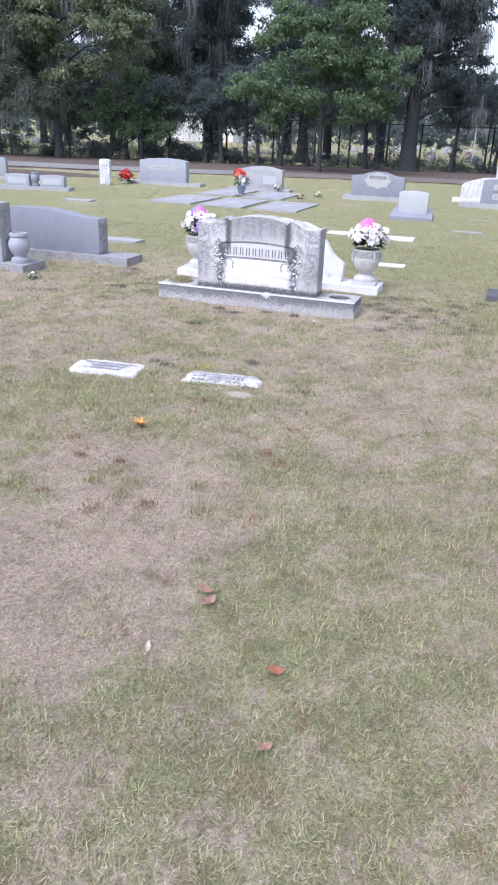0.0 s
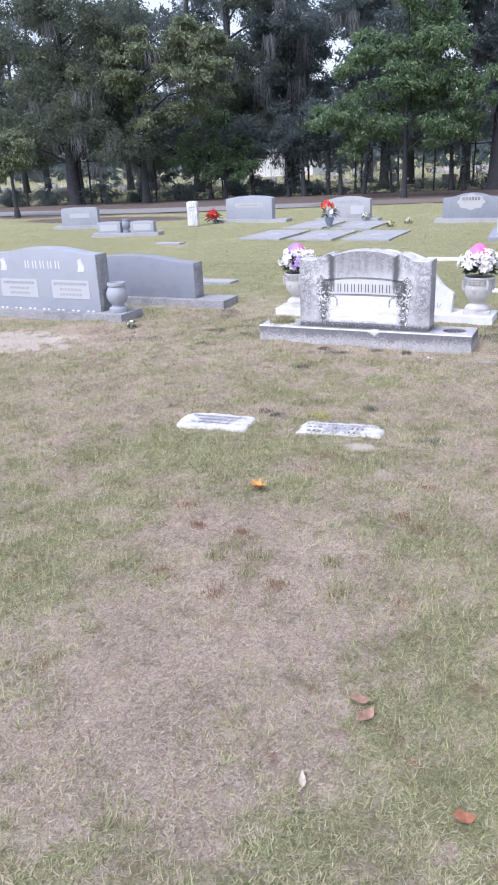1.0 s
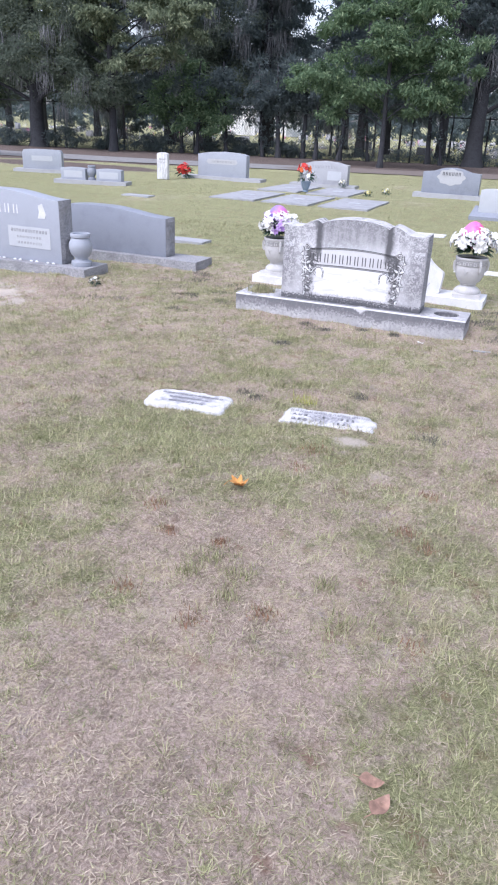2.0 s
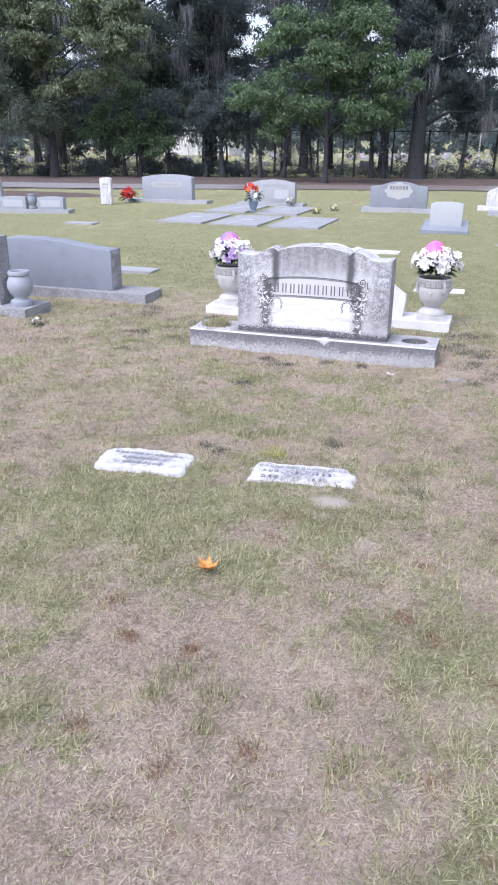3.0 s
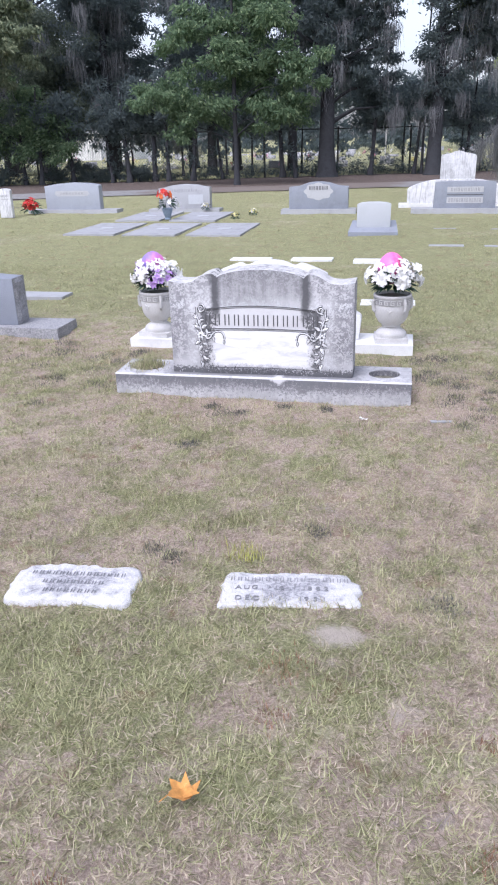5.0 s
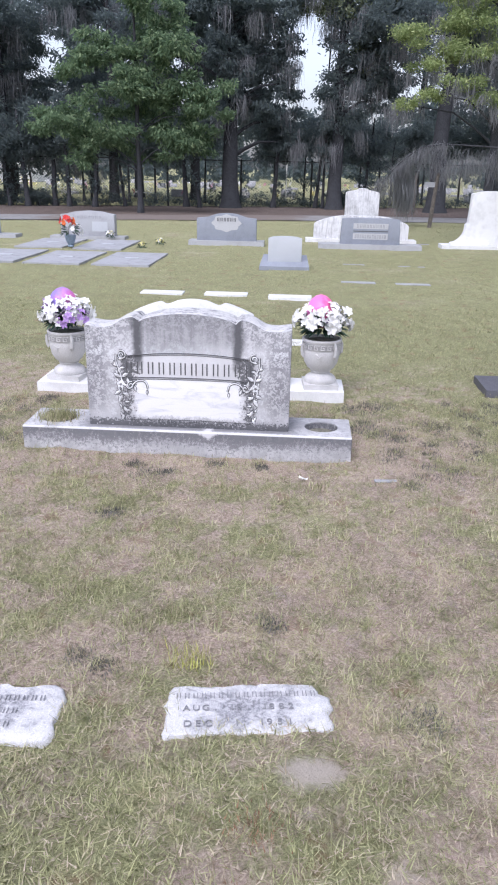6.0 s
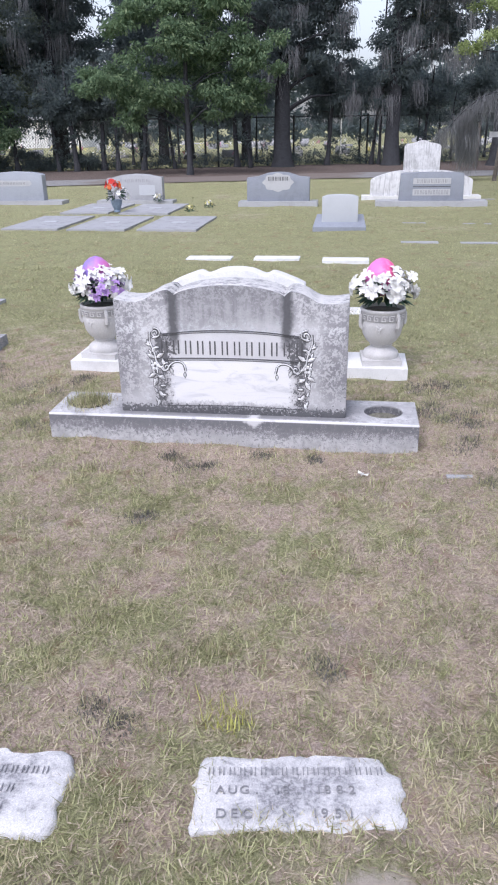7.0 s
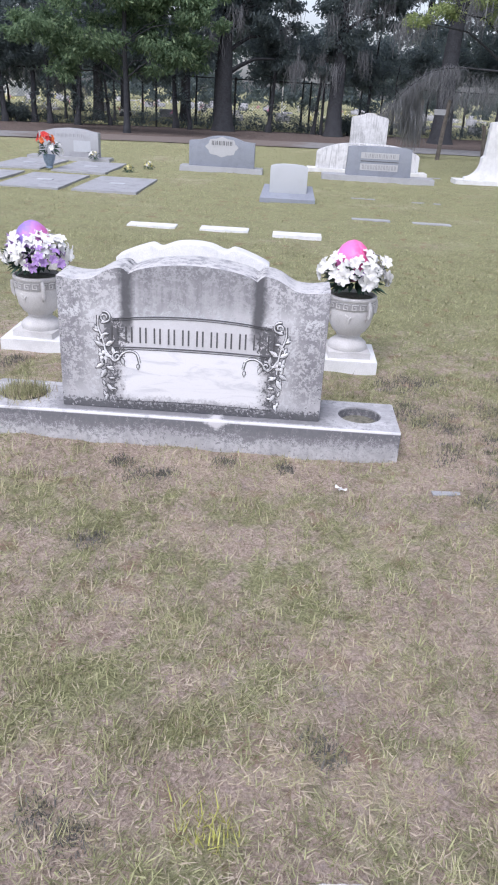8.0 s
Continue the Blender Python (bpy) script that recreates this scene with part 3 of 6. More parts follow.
# ---- ground, road ----
def patches(x, y):
    """How dry the turf is, from 0 (green) to 1 (bare thatch)."""
    d = 0.39 + 0.05 * wave(x, y, 3, 2.6) + 0.07 * wave(x, y, 5, 0.9) + 0.13 * wave(x, y, 6, 0.35) + 0.12 * wave(x, y, 7, 0.16)
    for px, py, rx, ry, amount in ((0.75, -3.6, 0.5, 0.45, 0.34), (0.75, -4.35, 0.55, 0.6, 0.5), (0.25, -3.55, 0.3, 0.3, 0.2), (-0.2, -3.85, 0.35, 0.5, -0.2), (-1.0, -2.4, 0.45, 0.4, 0.3), (1.6, -2.6, 0.7, 0.9, 0.18), (-1.0, -1.6, 0.9, 0.6, 0.22),
                                   (1.7, -5.35, 1.4, 0.5, -0.1), (2.1, -4.4, 0.6, 0.9, -0.08), (-0.2, -2.5, 0.9, 0.28, -0.22), (-0.4, -2.9, 0.5, 0.4, -0.15),
                                   (0.15, -0.2, 1.0, 0.2, 0.42), (1.25, 0.35, 0.35, 0.6, 0.18), (2.1, 0.8, 0.5, 1.5, -0.28), (2.0, -1.2, 0.5, 0.8, 0.12), (-2.6, -0.4, 0.9, 0.7, 0.22), (0.45, -1.2, 1.2, 0.5, 0.02),
                                   (1.4, -3.4, 0.45, 0.7, -0.2), (-1.6, 1.9, 0.8, 0.6, 0.2),
                                   (0.49, -2.66, 0.16, 0.12, 0.3), (-0.14, -2.66, 0.3, 0.16, -0.25), (0.54, -3.32, 0.12, 0.16, 0.45), (0.88, -2.66, 0.08, 0.11, 0.4), (0.25, -3.44, 0.14, 0.12, 0.4), (1.19, -3.29, 0.18, 0.2, -0.35),
                                   (0.51, -2.98, 0.2, 0.08, -0.25), (0.56, -3.57, 0.09, 0.05, -0.4), (1.18, -1.25, 0.16, 0.2, 0.4), (1.35, -2.13, 0.14, 0.14, 0.4),
                                   (0.25, -0.71, 0.16, 0.09, 0.45), (-0.04, -1.05, 0.11, 0.07, 0.4), (-0.14, -1.22, 0.09, 0.06, 0.4), (0.96, -1.10, 0.18, 0.12, 0.4), (0.67, -1.43, 0.10, 0.07, 0.35), (0.20, -1.71, 0.12, 0.06, 0.35), (-0.05, -1.79, 0.12, 0.08, 0.3), (0.25, -1.42, 0.07, 0.05, 0.35),
                                   (0.20, -1.58, 0.12, 0.08, -0.35), (-0.03, -1.43, 0.14, 0.09, -0.35), (-0.28, -1.36, 0.12, 0.08, -0.3), (0.60, -1.12, 0.16, 0.1, -0.25),
                                   (0.47, -4.07, 0.12, 0.10, 0.3), (0.62, -4.57, 0.16, 0.12, 0.35), (0.98, -4.83, 0.12, 0.08, 0.35), (0.92, -3.94, 0.16, 0.14, 0.3), (1.53, -4.33, 0.2, 0.16, -0.18), (1.59, -4.62, 0.25, 0.16, -0.18), (0.87, -4.87, 0.1, 0.05, -0.3)):
        d = d + amount * np.exp(-(((x - px) / rx) ** 2 + ((y - py) / ry) ** 2))
    far = np.clip((y - 1.2) / 1.4, 0, 1)
    return np.clip(d * (1 - far) + far * (0.10 + 0.10 * wave(x, y, 8, 3.0) + 0.06 * wave(x, y, 9, 0.8)), 0, 1)


ROAD = ((-90, 8.0), (-45, 12.5), (-20, 17.0), (-12, 18.0), (-7, 19.6), (0.5, 21.9), (6, 22.4), (20, 22.8), (90, 24.0))


def road_y(x):
    return np.interp(x, [p[0] for p in ROAD], [p[1] for p in ROAD])


def fence_y(x):
    return 29.6 + 0.3 * x


def litter_at(x, y):
    r = road_y(x)
    side = np.clip((y - r + np.interp(x, (-14, -5), (2.6, 1.3)) + 0.4 * wave(x, y, 11, 3)) / 0.8, 0, 1) * np.clip((fence_y(x) + 0.6 - y) / 0.8, 0, 1)
    left = np.exp(-(((x + 12.5) / 3.4) ** 2 + ((y - 14.0) / 1.3) ** 2)) * 1.2
    return np.clip(np.maximum(side, left), 0, 1)


def sand_at(x, y):
    return 0.9 * np.exp(-(((x + 3.25) / 0.72) ** 2 + ((y + 0.65) / 0.5) ** 2)) * (1.0 + 0.5 * wave(x, y, 44, 0.25)) + 0.6 * np.exp(-(((x - 0.92) / 0.08) ** 2 + ((y + 2.62) / 0.10) ** 2)) + 0.85 * np.exp(-(((x - 0.70) / 0.125) ** 2 + ((y + 2.31) / 0.075) ** 2))


def height_at(x, y):
    near = np.clip(1 - np.abs(y) / 40, 0, 1)
    return near * (0.010 * wave(x, y, 21, 1.4) + 0.006 * wave(x, y, 22, 0.35)) - 0.008


xs = np.concatenate([np.linspace(-700, -60, 12), np.arange(-55, -8, 1.0), np.arange(-8, -3, 0.2), np.arange(-3, 3.6, 0.06), np.arange(3.6, 10, 0.3), np.arange(10, 60, 1.5), np.linspace(65, 700, 12)])
ys = np.concatenate([np.linspace(-200, -12, 8), np.arange(-10, -5.6, 0.4), np.arange(-5.6, 2.5, 0.06), np.arange(2.5, 14, 0.2), np.arange(14, 36, 0.4), np.arange(36, 110, 3.0), np.linspace(115, 900, 14)])
gx, gy = np.meshgrid(xs, ys)
flat_x, flat_y = gx.ravel(), gy.ravel()
nx = len(xs)
cell = (np.arange(len(ys) - 1)[:, None] * nx + np.arange(nx - 1)).ravel()
ground = new("ground", raw_mesh("ground", np.stack([flat_x, flat_y, height_at(flat_x, flat_y)], 1), np.stack([cell, cell + 1, cell + nx + 1, cell + nx], 1), True,
                                dry=patches(flat_x, flat_y), litter=litter_at(flat_x, flat_y), sand=sand_at(flat_x, flat_y)))
ground.data.materials.append(TURF)
tagged(ground, "worn cemetery lawn with dry straw-coloured and green patches", "ground", kind="structure")

rx = np.arange(-90, 90.1, 1.0)
half = 1.35
edge = np.stack([np.concatenate([rx, rx]), np.concatenate([road_y(rx) - half + 0.12 * wave(rx, rx * 0, 4, 3), road_y(rx) + half + 0.12 * wave(rx, rx * 0, 6, 3)]), np.full(2 * len(rx), 0.012)], 1)
i = np.arange(len(rx) - 1)
road = new("road", raw_mesh("road", edge, np.stack([i, i + 1, i + 1 + len(rx), i + len(rx)], 1)))
road.data.materials.append(ASPHALT)
tagged(road, "narrow worn grey asphalt lane past the graves", "road", kind="structure")


# ---- turf ----
def blades():
    """Mown turf: clumps of short green blades, and straw lying flat among them; thinner towards the distance."""
    rows = []
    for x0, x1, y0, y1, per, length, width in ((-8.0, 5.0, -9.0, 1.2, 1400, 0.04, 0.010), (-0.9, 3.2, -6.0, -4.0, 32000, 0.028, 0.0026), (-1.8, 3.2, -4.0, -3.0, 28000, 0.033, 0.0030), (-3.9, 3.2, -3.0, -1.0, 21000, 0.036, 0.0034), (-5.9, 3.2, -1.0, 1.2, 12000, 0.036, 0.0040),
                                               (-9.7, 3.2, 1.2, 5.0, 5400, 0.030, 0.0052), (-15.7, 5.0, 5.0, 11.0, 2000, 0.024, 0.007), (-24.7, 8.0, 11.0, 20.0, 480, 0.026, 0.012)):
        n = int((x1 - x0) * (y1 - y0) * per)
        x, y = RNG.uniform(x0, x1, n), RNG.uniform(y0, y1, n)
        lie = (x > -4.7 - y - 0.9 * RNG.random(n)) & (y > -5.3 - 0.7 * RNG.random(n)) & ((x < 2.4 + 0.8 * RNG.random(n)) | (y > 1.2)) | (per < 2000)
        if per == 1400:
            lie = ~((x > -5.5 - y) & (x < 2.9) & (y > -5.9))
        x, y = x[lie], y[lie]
        n = len(x)
        d = patches(x, y)
        small = wave(x, y, 32, 0.045) * 0.7 + wave(x, y, 33, 0.10) * 0.6 + wave(x, y, 34, 0.24) * 0.4 + wave(x, y, 35, 0.55) * 0.3
        flat = RNG.random(n) < 0.42
        far = np.clip((y - 1.2) / 2, 0, 1)
        chance = np.where(flat, 0.55 + 0.3 * d, np.clip(0.92 - 0.75 * d + 0.48 * small * (1 - 0.6 * far), 0.07, 1))
        keep = (RNG.random(n) < chance) & (litter_at(x, y) < 0.5) & (sand_at(x, y) < 0.25 + 0.45 * RNG.random(n))
        for ax, bx, ay, by in ((-0.93, 0.93, 0.02, 0.33), (-1.24, 0.95, 1.08, 1.5), (0.32, 0.72, -2.15, -2.0), (-0.47, -0.09, -2.24, -2.08)):
            keep &= ~((x > ax) & (x < bx) & (y > ay) & (y < by))
        x, y, d, flat, far = x[keep], y[keep], d[keep], flat[keep], far[keep]
        n = len(x)
        size = length * RNG.uniform(0.5, 1.5, n) * np.where(flat, 0.8, 1.2 - 0.4 * d)
        turn = RNG.uniform(0, 6.283, n)
        lean = np.where(flat, RNG.uniform(1.3, 1.52, n), RNG.uniform(0.55, 1.45, n) + 0.15 * far)
        tone = np.where(flat, np.where(RNG.random(n) > 0.30 + 0.75 * d, 0.2, 0.9) - 0.5 * far, 0.10 + 0.55 * d * RNG.random(n))
        rows.append((x, y, tone, size, turn, lean, width * RNG.uniform(0.6, 1.4, n), flat))
    # bunches of longer blades, a few centimetres wide
    m = 5200
    cx, cy = RNG.uniform(-2.6, 3.0, m), RNG.uniform(-5.4, 1.6, m)
    dd = patches(cx, cy)
    keep = (RNG.random(m) < np.clip(1.0 - 1.15 * dd, 0.06, 1)) & (sand_at(cx, cy) < 0.2)
    for ax, bx, ay, by in ((-1.02, 1.02, -0.07, 0.40), (-1.3, 1.02, 1.02, 1.55), (0.22, 0.80, -2.24, -1.90), (-0.56, -0.02, -2.32, -2.0)):
        keep &= ~((cx > ax) & (cx < bx) & (cy > ay) & (cy < by))
    cx, cy, dd = cx[keep], cy[keep], dd[keep]
    each = 20
    n = len(cx) * each
    hue = np.repeat(RNG.uniform(-0.15, 0.42, len(cx)), each)
    turn = RNG.uniform(0, 6.283, n)
    out = np.repeat(RNG.uniform(0.006, 0.022, len(cx)), each) * np.sqrt(RNG.random(n))
    px, py = np.repeat(cx, each) + out * np.cos(turn), np.repeat(cy, each) + out * np.sin(turn)
    rows.append((px, py, hue, np.repeat(RNG.uniform(0.024, 0.05, len(cx)), each) * RNG.uniform(0.6, 1.2, n), turn + RNG.normal(0, 0.5, n), RNG.uniform(0.5, 1.35, n), RNG.uniform(0.0024, 0.0042, n), np.zeros(n, bool)))
    x, y, d, size, turn, lean, width, flat = (np.concatenate(c) for c in zip(*rows))
    z = height_at(x, y) + np.where(flat, 0.004, -0.002)
    side = np.stack([-np.sin(turn), np.cos(turn), np.zeros_like(x)], 1) * width[:, None] / 2
    root = np.stack([x, y, z], 1)
    tip = root + np.stack([np.cos(turn) * np.sin(lean), np.sin(turn) * np.sin(lean), np.cos(lean)], 1) * size[:, None]
    v = np.stack([root - side, root + side, tip], 1).reshape(-1, 3)
    ob = new("grass", raw_mesh("grass", v, np.arange(len(v)).reshape(-1, 3), dry=np.repeat(d, 3)))
    ob.data.materials.append(BLADES)
    tagged(ob, "short mown grass, partly dry and straw-coloured", "grass", kind="stuff")


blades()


def tuft(x, y, z, spread, count, length, mat_dry, name="grass_tuft", label="tuft of longer green grass on the lawn", mat=None):
    n = count
    px, py = x + RNG.normal(0, spread, n), y + RNG.normal(0, spread, n)
    turn, lean = RNG.uniform(0, 6.283, n), RNG.uniform(0.1, 0.9, n)
    size, width = length * RNG.uniform(0.5, 1.3, n), 0.004
    side = np.stack([-np.sin(turn), np.cos(turn), 0 * px], 1) * width / 2
    root = np.stack([px, py, np.full(n, z)], 1)
    tip = root + np.stack([np.cos(turn) * np.sin(lean), np.sin(turn) * np.sin(lean), np.cos(lean)], 1) * size[:, None]
    v = np.stack([root - side, root + side, tip], 1).reshape(-1, 3) - np.array([x, y, z])
    ob = new(name, raw_mesh(name, v, np.arange(len(v)).reshape(-1, 3), dry=np.full(len(v), mat_dry)))
    ob.location = (x, y, z)
    ob.data.materials.append(mat or BLADES)
    return tagged(ob, label, "grass", kind="stuff")

# ---- monuments ----
def smooth_outline(knots, per=8):
    """Catmull-Rom through (x, z) knots."""
    pts = [Vector(k) for k in knots]
    out = []
    for i in range(len(pts) - 1):
        p0, p1, p2, p3 = pts[max(i - 1, 0)], pts[i], pts[i + 1], pts[min(i + 2, len(pts) - 1)]
        for s in range(per):
            t = s / per
            out.append(tuple(0.5 * ((2 * p1) + (p2 - p0) * t + (2 * p0 - 5 * p1 + 4 * p2 - p3) * t * t + (3 * p1 - p0 - 3 * p2 + p3) * t ** 3)))
    return out + [tuple(pts[-1])]


def standing(width, top):
    """A front outline of that width under the top, given left to right; foot at z = 0."""
    return [(-width / 2, 0.0), (width / 2, 0.0)] + [(x, z) for x, z in reversed(top)]


def serpentine(width, side, middle, flat=0.12, count=24):
    """A top with level ends and a soft rise in the middle."""
    top = []
    for k in range(count + 1):
        u = k / count * 2 - 1
        s = min(1.0, max(0.0, (1 - abs(u)) / (1 - flat)))
        top.append((u * width / 2, side + (middle - side) * (0.5 - 0.5 * math.cos(math.pi * s))))
    return top


def scroll_points(sign, cx, cz, r0, turns, steps=22):
    return [(cx + sign * r0 * (1 - 0.75 * k / steps) * math.cos(turns * 6.283 * k / steps + 1.2), cz + r0 * (1 - 0.75 * k / steps) * math.sin(turns * 6.283 * k / steps + 1.2)) for k in range(steps + 1)]


def on_face(points, y):
    return [(x, y, z) for x, z in points]


def big_monument():
    m = thing("headstone", 0.012, 0.0, 0.0, 0, "wide weathered grey marble headstone with lobed top and carved scrolls", "headstone")
    # long base with two round vase holes
    x0, x1, y0, y1, h = -0.955, 0.935, 0.0, 0.335, 0.132
    bm = bmesh.new()
    ring = [bm.verts.new(p) for p in ((x0, y0, h), (x1, y0, h), (x1, y1, h), (x0, y1, h))]
    low = [bm.verts.new((v.co.x, v.co.y, -0.05)) for v in ring]
    edges = [bm.edges.new((ring[i], ring[(i + 1) % 4])) for i in range(4)]
    for i in range(4):
        j = (i + 1) % 4
        bm.faces.new((low[i], low[j], ring[j], ring[i]))
    bm.faces.new(low[::-1])
    for cx, r in ((-0.79, 0.105), (0.765, 0.098)):
        c = [bm.verts.new((cx + r * math.cos(k * 0.19635), 0.175 + r * 0.95 * math.sin(k * 0.19635), h)) for k in range(32)]
        d = [bm.verts.new((v.co.x, v.co.y, h - 0.06)) for v in c]
        for k in range(32):
            edges.append(bm.edges.new((c[k], c[(k + 1) % 32])))
            bm.faces.new((c[(k + 1) % 32], c[k], d[k], d[(k + 1) % 32]))
        bm.faces.new(d)
    bmesh.ops.triangle_fill(bm, edges=edges, use_beauty=True)
    bmesh.ops.recalc_face_normals(bm, faces=bm.faces)
    outer = [e for e in bm.edges if len(e.link_faces) == 2 and e.calc_face_angle(0) > 1.0 and not any(abs(math.hypot(v.co.x - cx, (v.co.y - 0.175)) - 0.1) < 0.02 for v in e.verts for cx in (-0.79, 0.765))]
    bmesh.ops.bevel(bm, geom=outer, offset=0.008, segments=2, affect="EDGES", profile=0.6)
    part("base", bm, BASE_STONE, m, "long grey base stained by rain, with two round holes")
    part("vase_soil", lathe([(0.103, 0.07), (0.09, 0.118), (0.04, 0.124), (0.01, 0.125)], 20, -0.79, 0.175), SOIL, m, "soil filling the hole")
    part("vase_soil", lathe([(0.096, 0.07), (0.085, 0.094), (0.04, 0.089), (0.01, 0.088)], 20, 0.765, 0.175), SOIL, m, "soil filling the hole")
    # die
    knots = [(-0.575, 0.585), (-0.50, 0.574), (-0.43, 0.580), (-0.36, 0.618), (-0.30, 0.632), (-0.268, 0.610)]
    left = smooth_outline(knots, 5)
    arch = [(0.268 * u, 0.608 + 0.05 * (1 - u * u) ** 0.7) for u in np.linspace(-1, 1, 25)]
    top = left[:-1] + arch + [(-x, z) for x, z in left[:-1]][::-1]
    outline = [(-0.575, 0.0), (0.575, 0.0)] + top[::-1]
    bm = tablet(outline, 0.0, 0.20, 0.016)
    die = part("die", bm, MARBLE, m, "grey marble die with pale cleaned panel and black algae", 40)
    die.location = (0, 0.062, h)
    f = -0.0015
    # band lines
    for k, (za, zb, r) in enumerate(((0.412, 0.437, 0.0028), (0.404, 0.428, 0.0016), (0.288, 0.296, 0.0028), (0.279, 0.286, 0.0016))):
        pts = [(x, za + (zb - za) * (1 - (x / 0.35) ** 2)) for x in np.linspace(-0.34, 0.34, 24)]
        part("incised_line", tube_into(bmesh.new(), on_face(pts, f), r, 6), GROOVE, die)
    part("panel_line", tube_into(bmesh.new(), on_face([(x, 0.042 + 0.004 * math.cos(x * 7)) for x in np.linspace(-0.36, 0.36, 20)], f), 0.0018, 6), GROOVE, die)
    for cell in line_of_bars(-0.362, 0.372, 0.348, 0.068, 12, 0.0065):
        part("letter_bar", bars([cell], 0.0, 0.003), LETTER, die)
    # carved scrolls either side
    for s in (-1, 1):
        bm = bmesh.new()
        dark = bmesh.new()
        curl = scroll_points(s, s * 0.372, 0.418, 0.027, 1.4)
        stem = smooth_outline([(s * 0.400, 0.425), (s * 0.402, 0.375), (s * 0.385, 0.325), (s * 0.375, 0.27), (s * 0.372, 0.2), (s * 0.365, 0.12), (s * 0.362, 0.04)], 6)
        arm = smooth_outline([(s * 0.375, 0.275), (s * 0.335, 0.225), (s * 0.30, 0.262), (s * 0.265, 0.275), (s * 0.236, 0.262), (s * 0.225, 0.225)], 6)
        inner = scroll_points(-s, s * 0.325, 0.245, 0.022, 1.3)
        for line, r in ((curl, 0.0036), (stem[:24], 0.0036), (arm, 0.0032), (inner, 0.0032)):
            tube_into(bm, on_face(line, -0.003), r, 6)
            # dark tube just behind and below outlines the pale line
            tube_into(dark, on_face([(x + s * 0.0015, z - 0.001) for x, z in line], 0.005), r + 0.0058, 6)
        spots = [(0.40, 0.30, 0.021, 0.5), (0.385, 0.335, 0.018, 2.2), (0.355, 0.305, 0.02, 2.6), (0.40, 0.20, 0.02, -0.6), (0.355, 0.19, 0.018, 3.6), (0.385, 0.165, 0.022, 5.2),
                 (0.36, 0.10, 0.019, 4.2), (0.375, 0.055, 0.016, 5.0), (0.412, 0.36, 0.014, 0.4), (0.30, 0.225, 0.016, 4.4), (0.34, 0.27, 0.017, 1.4), (0.232, 0.205, 0.012, 4.7)]
        spots += [(np.interp(z, (0.04, 0.2, 0.325, 0.42), (0.362, 0.372, 0.385, 0.402)) + 0.019 * (-1) ** k, z, 0.0125, 1.2 + 1.9 * (k % 2)) for k, z in enumerate(np.linspace(0.07, 0.395, 14))]
        for x, z, r, a in spots:
            r *= 1.2
            loop = [(s * x + s * r * math.cos(a) * t - s * r * 0.45 * w * math.sin(a), z + r * math.sin(a) * t + r * 0.45 * w * math.cos(a))
                    for t, w in ((-1, 0), (-0.5, 0.8), (0.2, 1), (1.1, 0), (0.2, -1), (-0.5, -0.8))]
            c = bm.verts.new((s * x, -0.008, z))
            vs = [bm.verts.new((px, -0.001, pz)) for px, pz in loop]
            for k in range(6):
                bm.faces.new((vs[k], vs[(k + 1) % 6], c) if s < 0 else (vs[(k + 1) % 6], vs[k], c))
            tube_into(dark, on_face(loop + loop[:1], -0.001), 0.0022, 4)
        for k in range(5):
            a = k * 1.2566 + 0.3
            cx, cz = s * 0.383 + 0.014 * math.cos(a), 0.247 + 0.014 * math.sin(a)
            loop = [(cx + 0.0105 * math.cos(b), cz + 0.0105 * math.sin(b)) for b in np.linspace(0, 6.283, 9)[:-1]]
            c = bm.verts.new((cx, -0.009, cz))
            vs = [bm.verts.new((px, -0.001, pz)) for px, pz in loop]
            for q in range(8):
                bm.faces.new((vs[q], vs[(q + 1) % 8], c))
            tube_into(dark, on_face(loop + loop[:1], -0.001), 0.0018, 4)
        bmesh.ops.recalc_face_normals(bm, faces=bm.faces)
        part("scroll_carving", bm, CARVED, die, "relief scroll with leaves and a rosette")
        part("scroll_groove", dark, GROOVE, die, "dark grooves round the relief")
    return m


big_monument()
tuft(-0.778, 0.165, 0.130, 0.052, 900, 0.058, 0.25, "grass_tuft", "green grass growing in the round hole of the base")


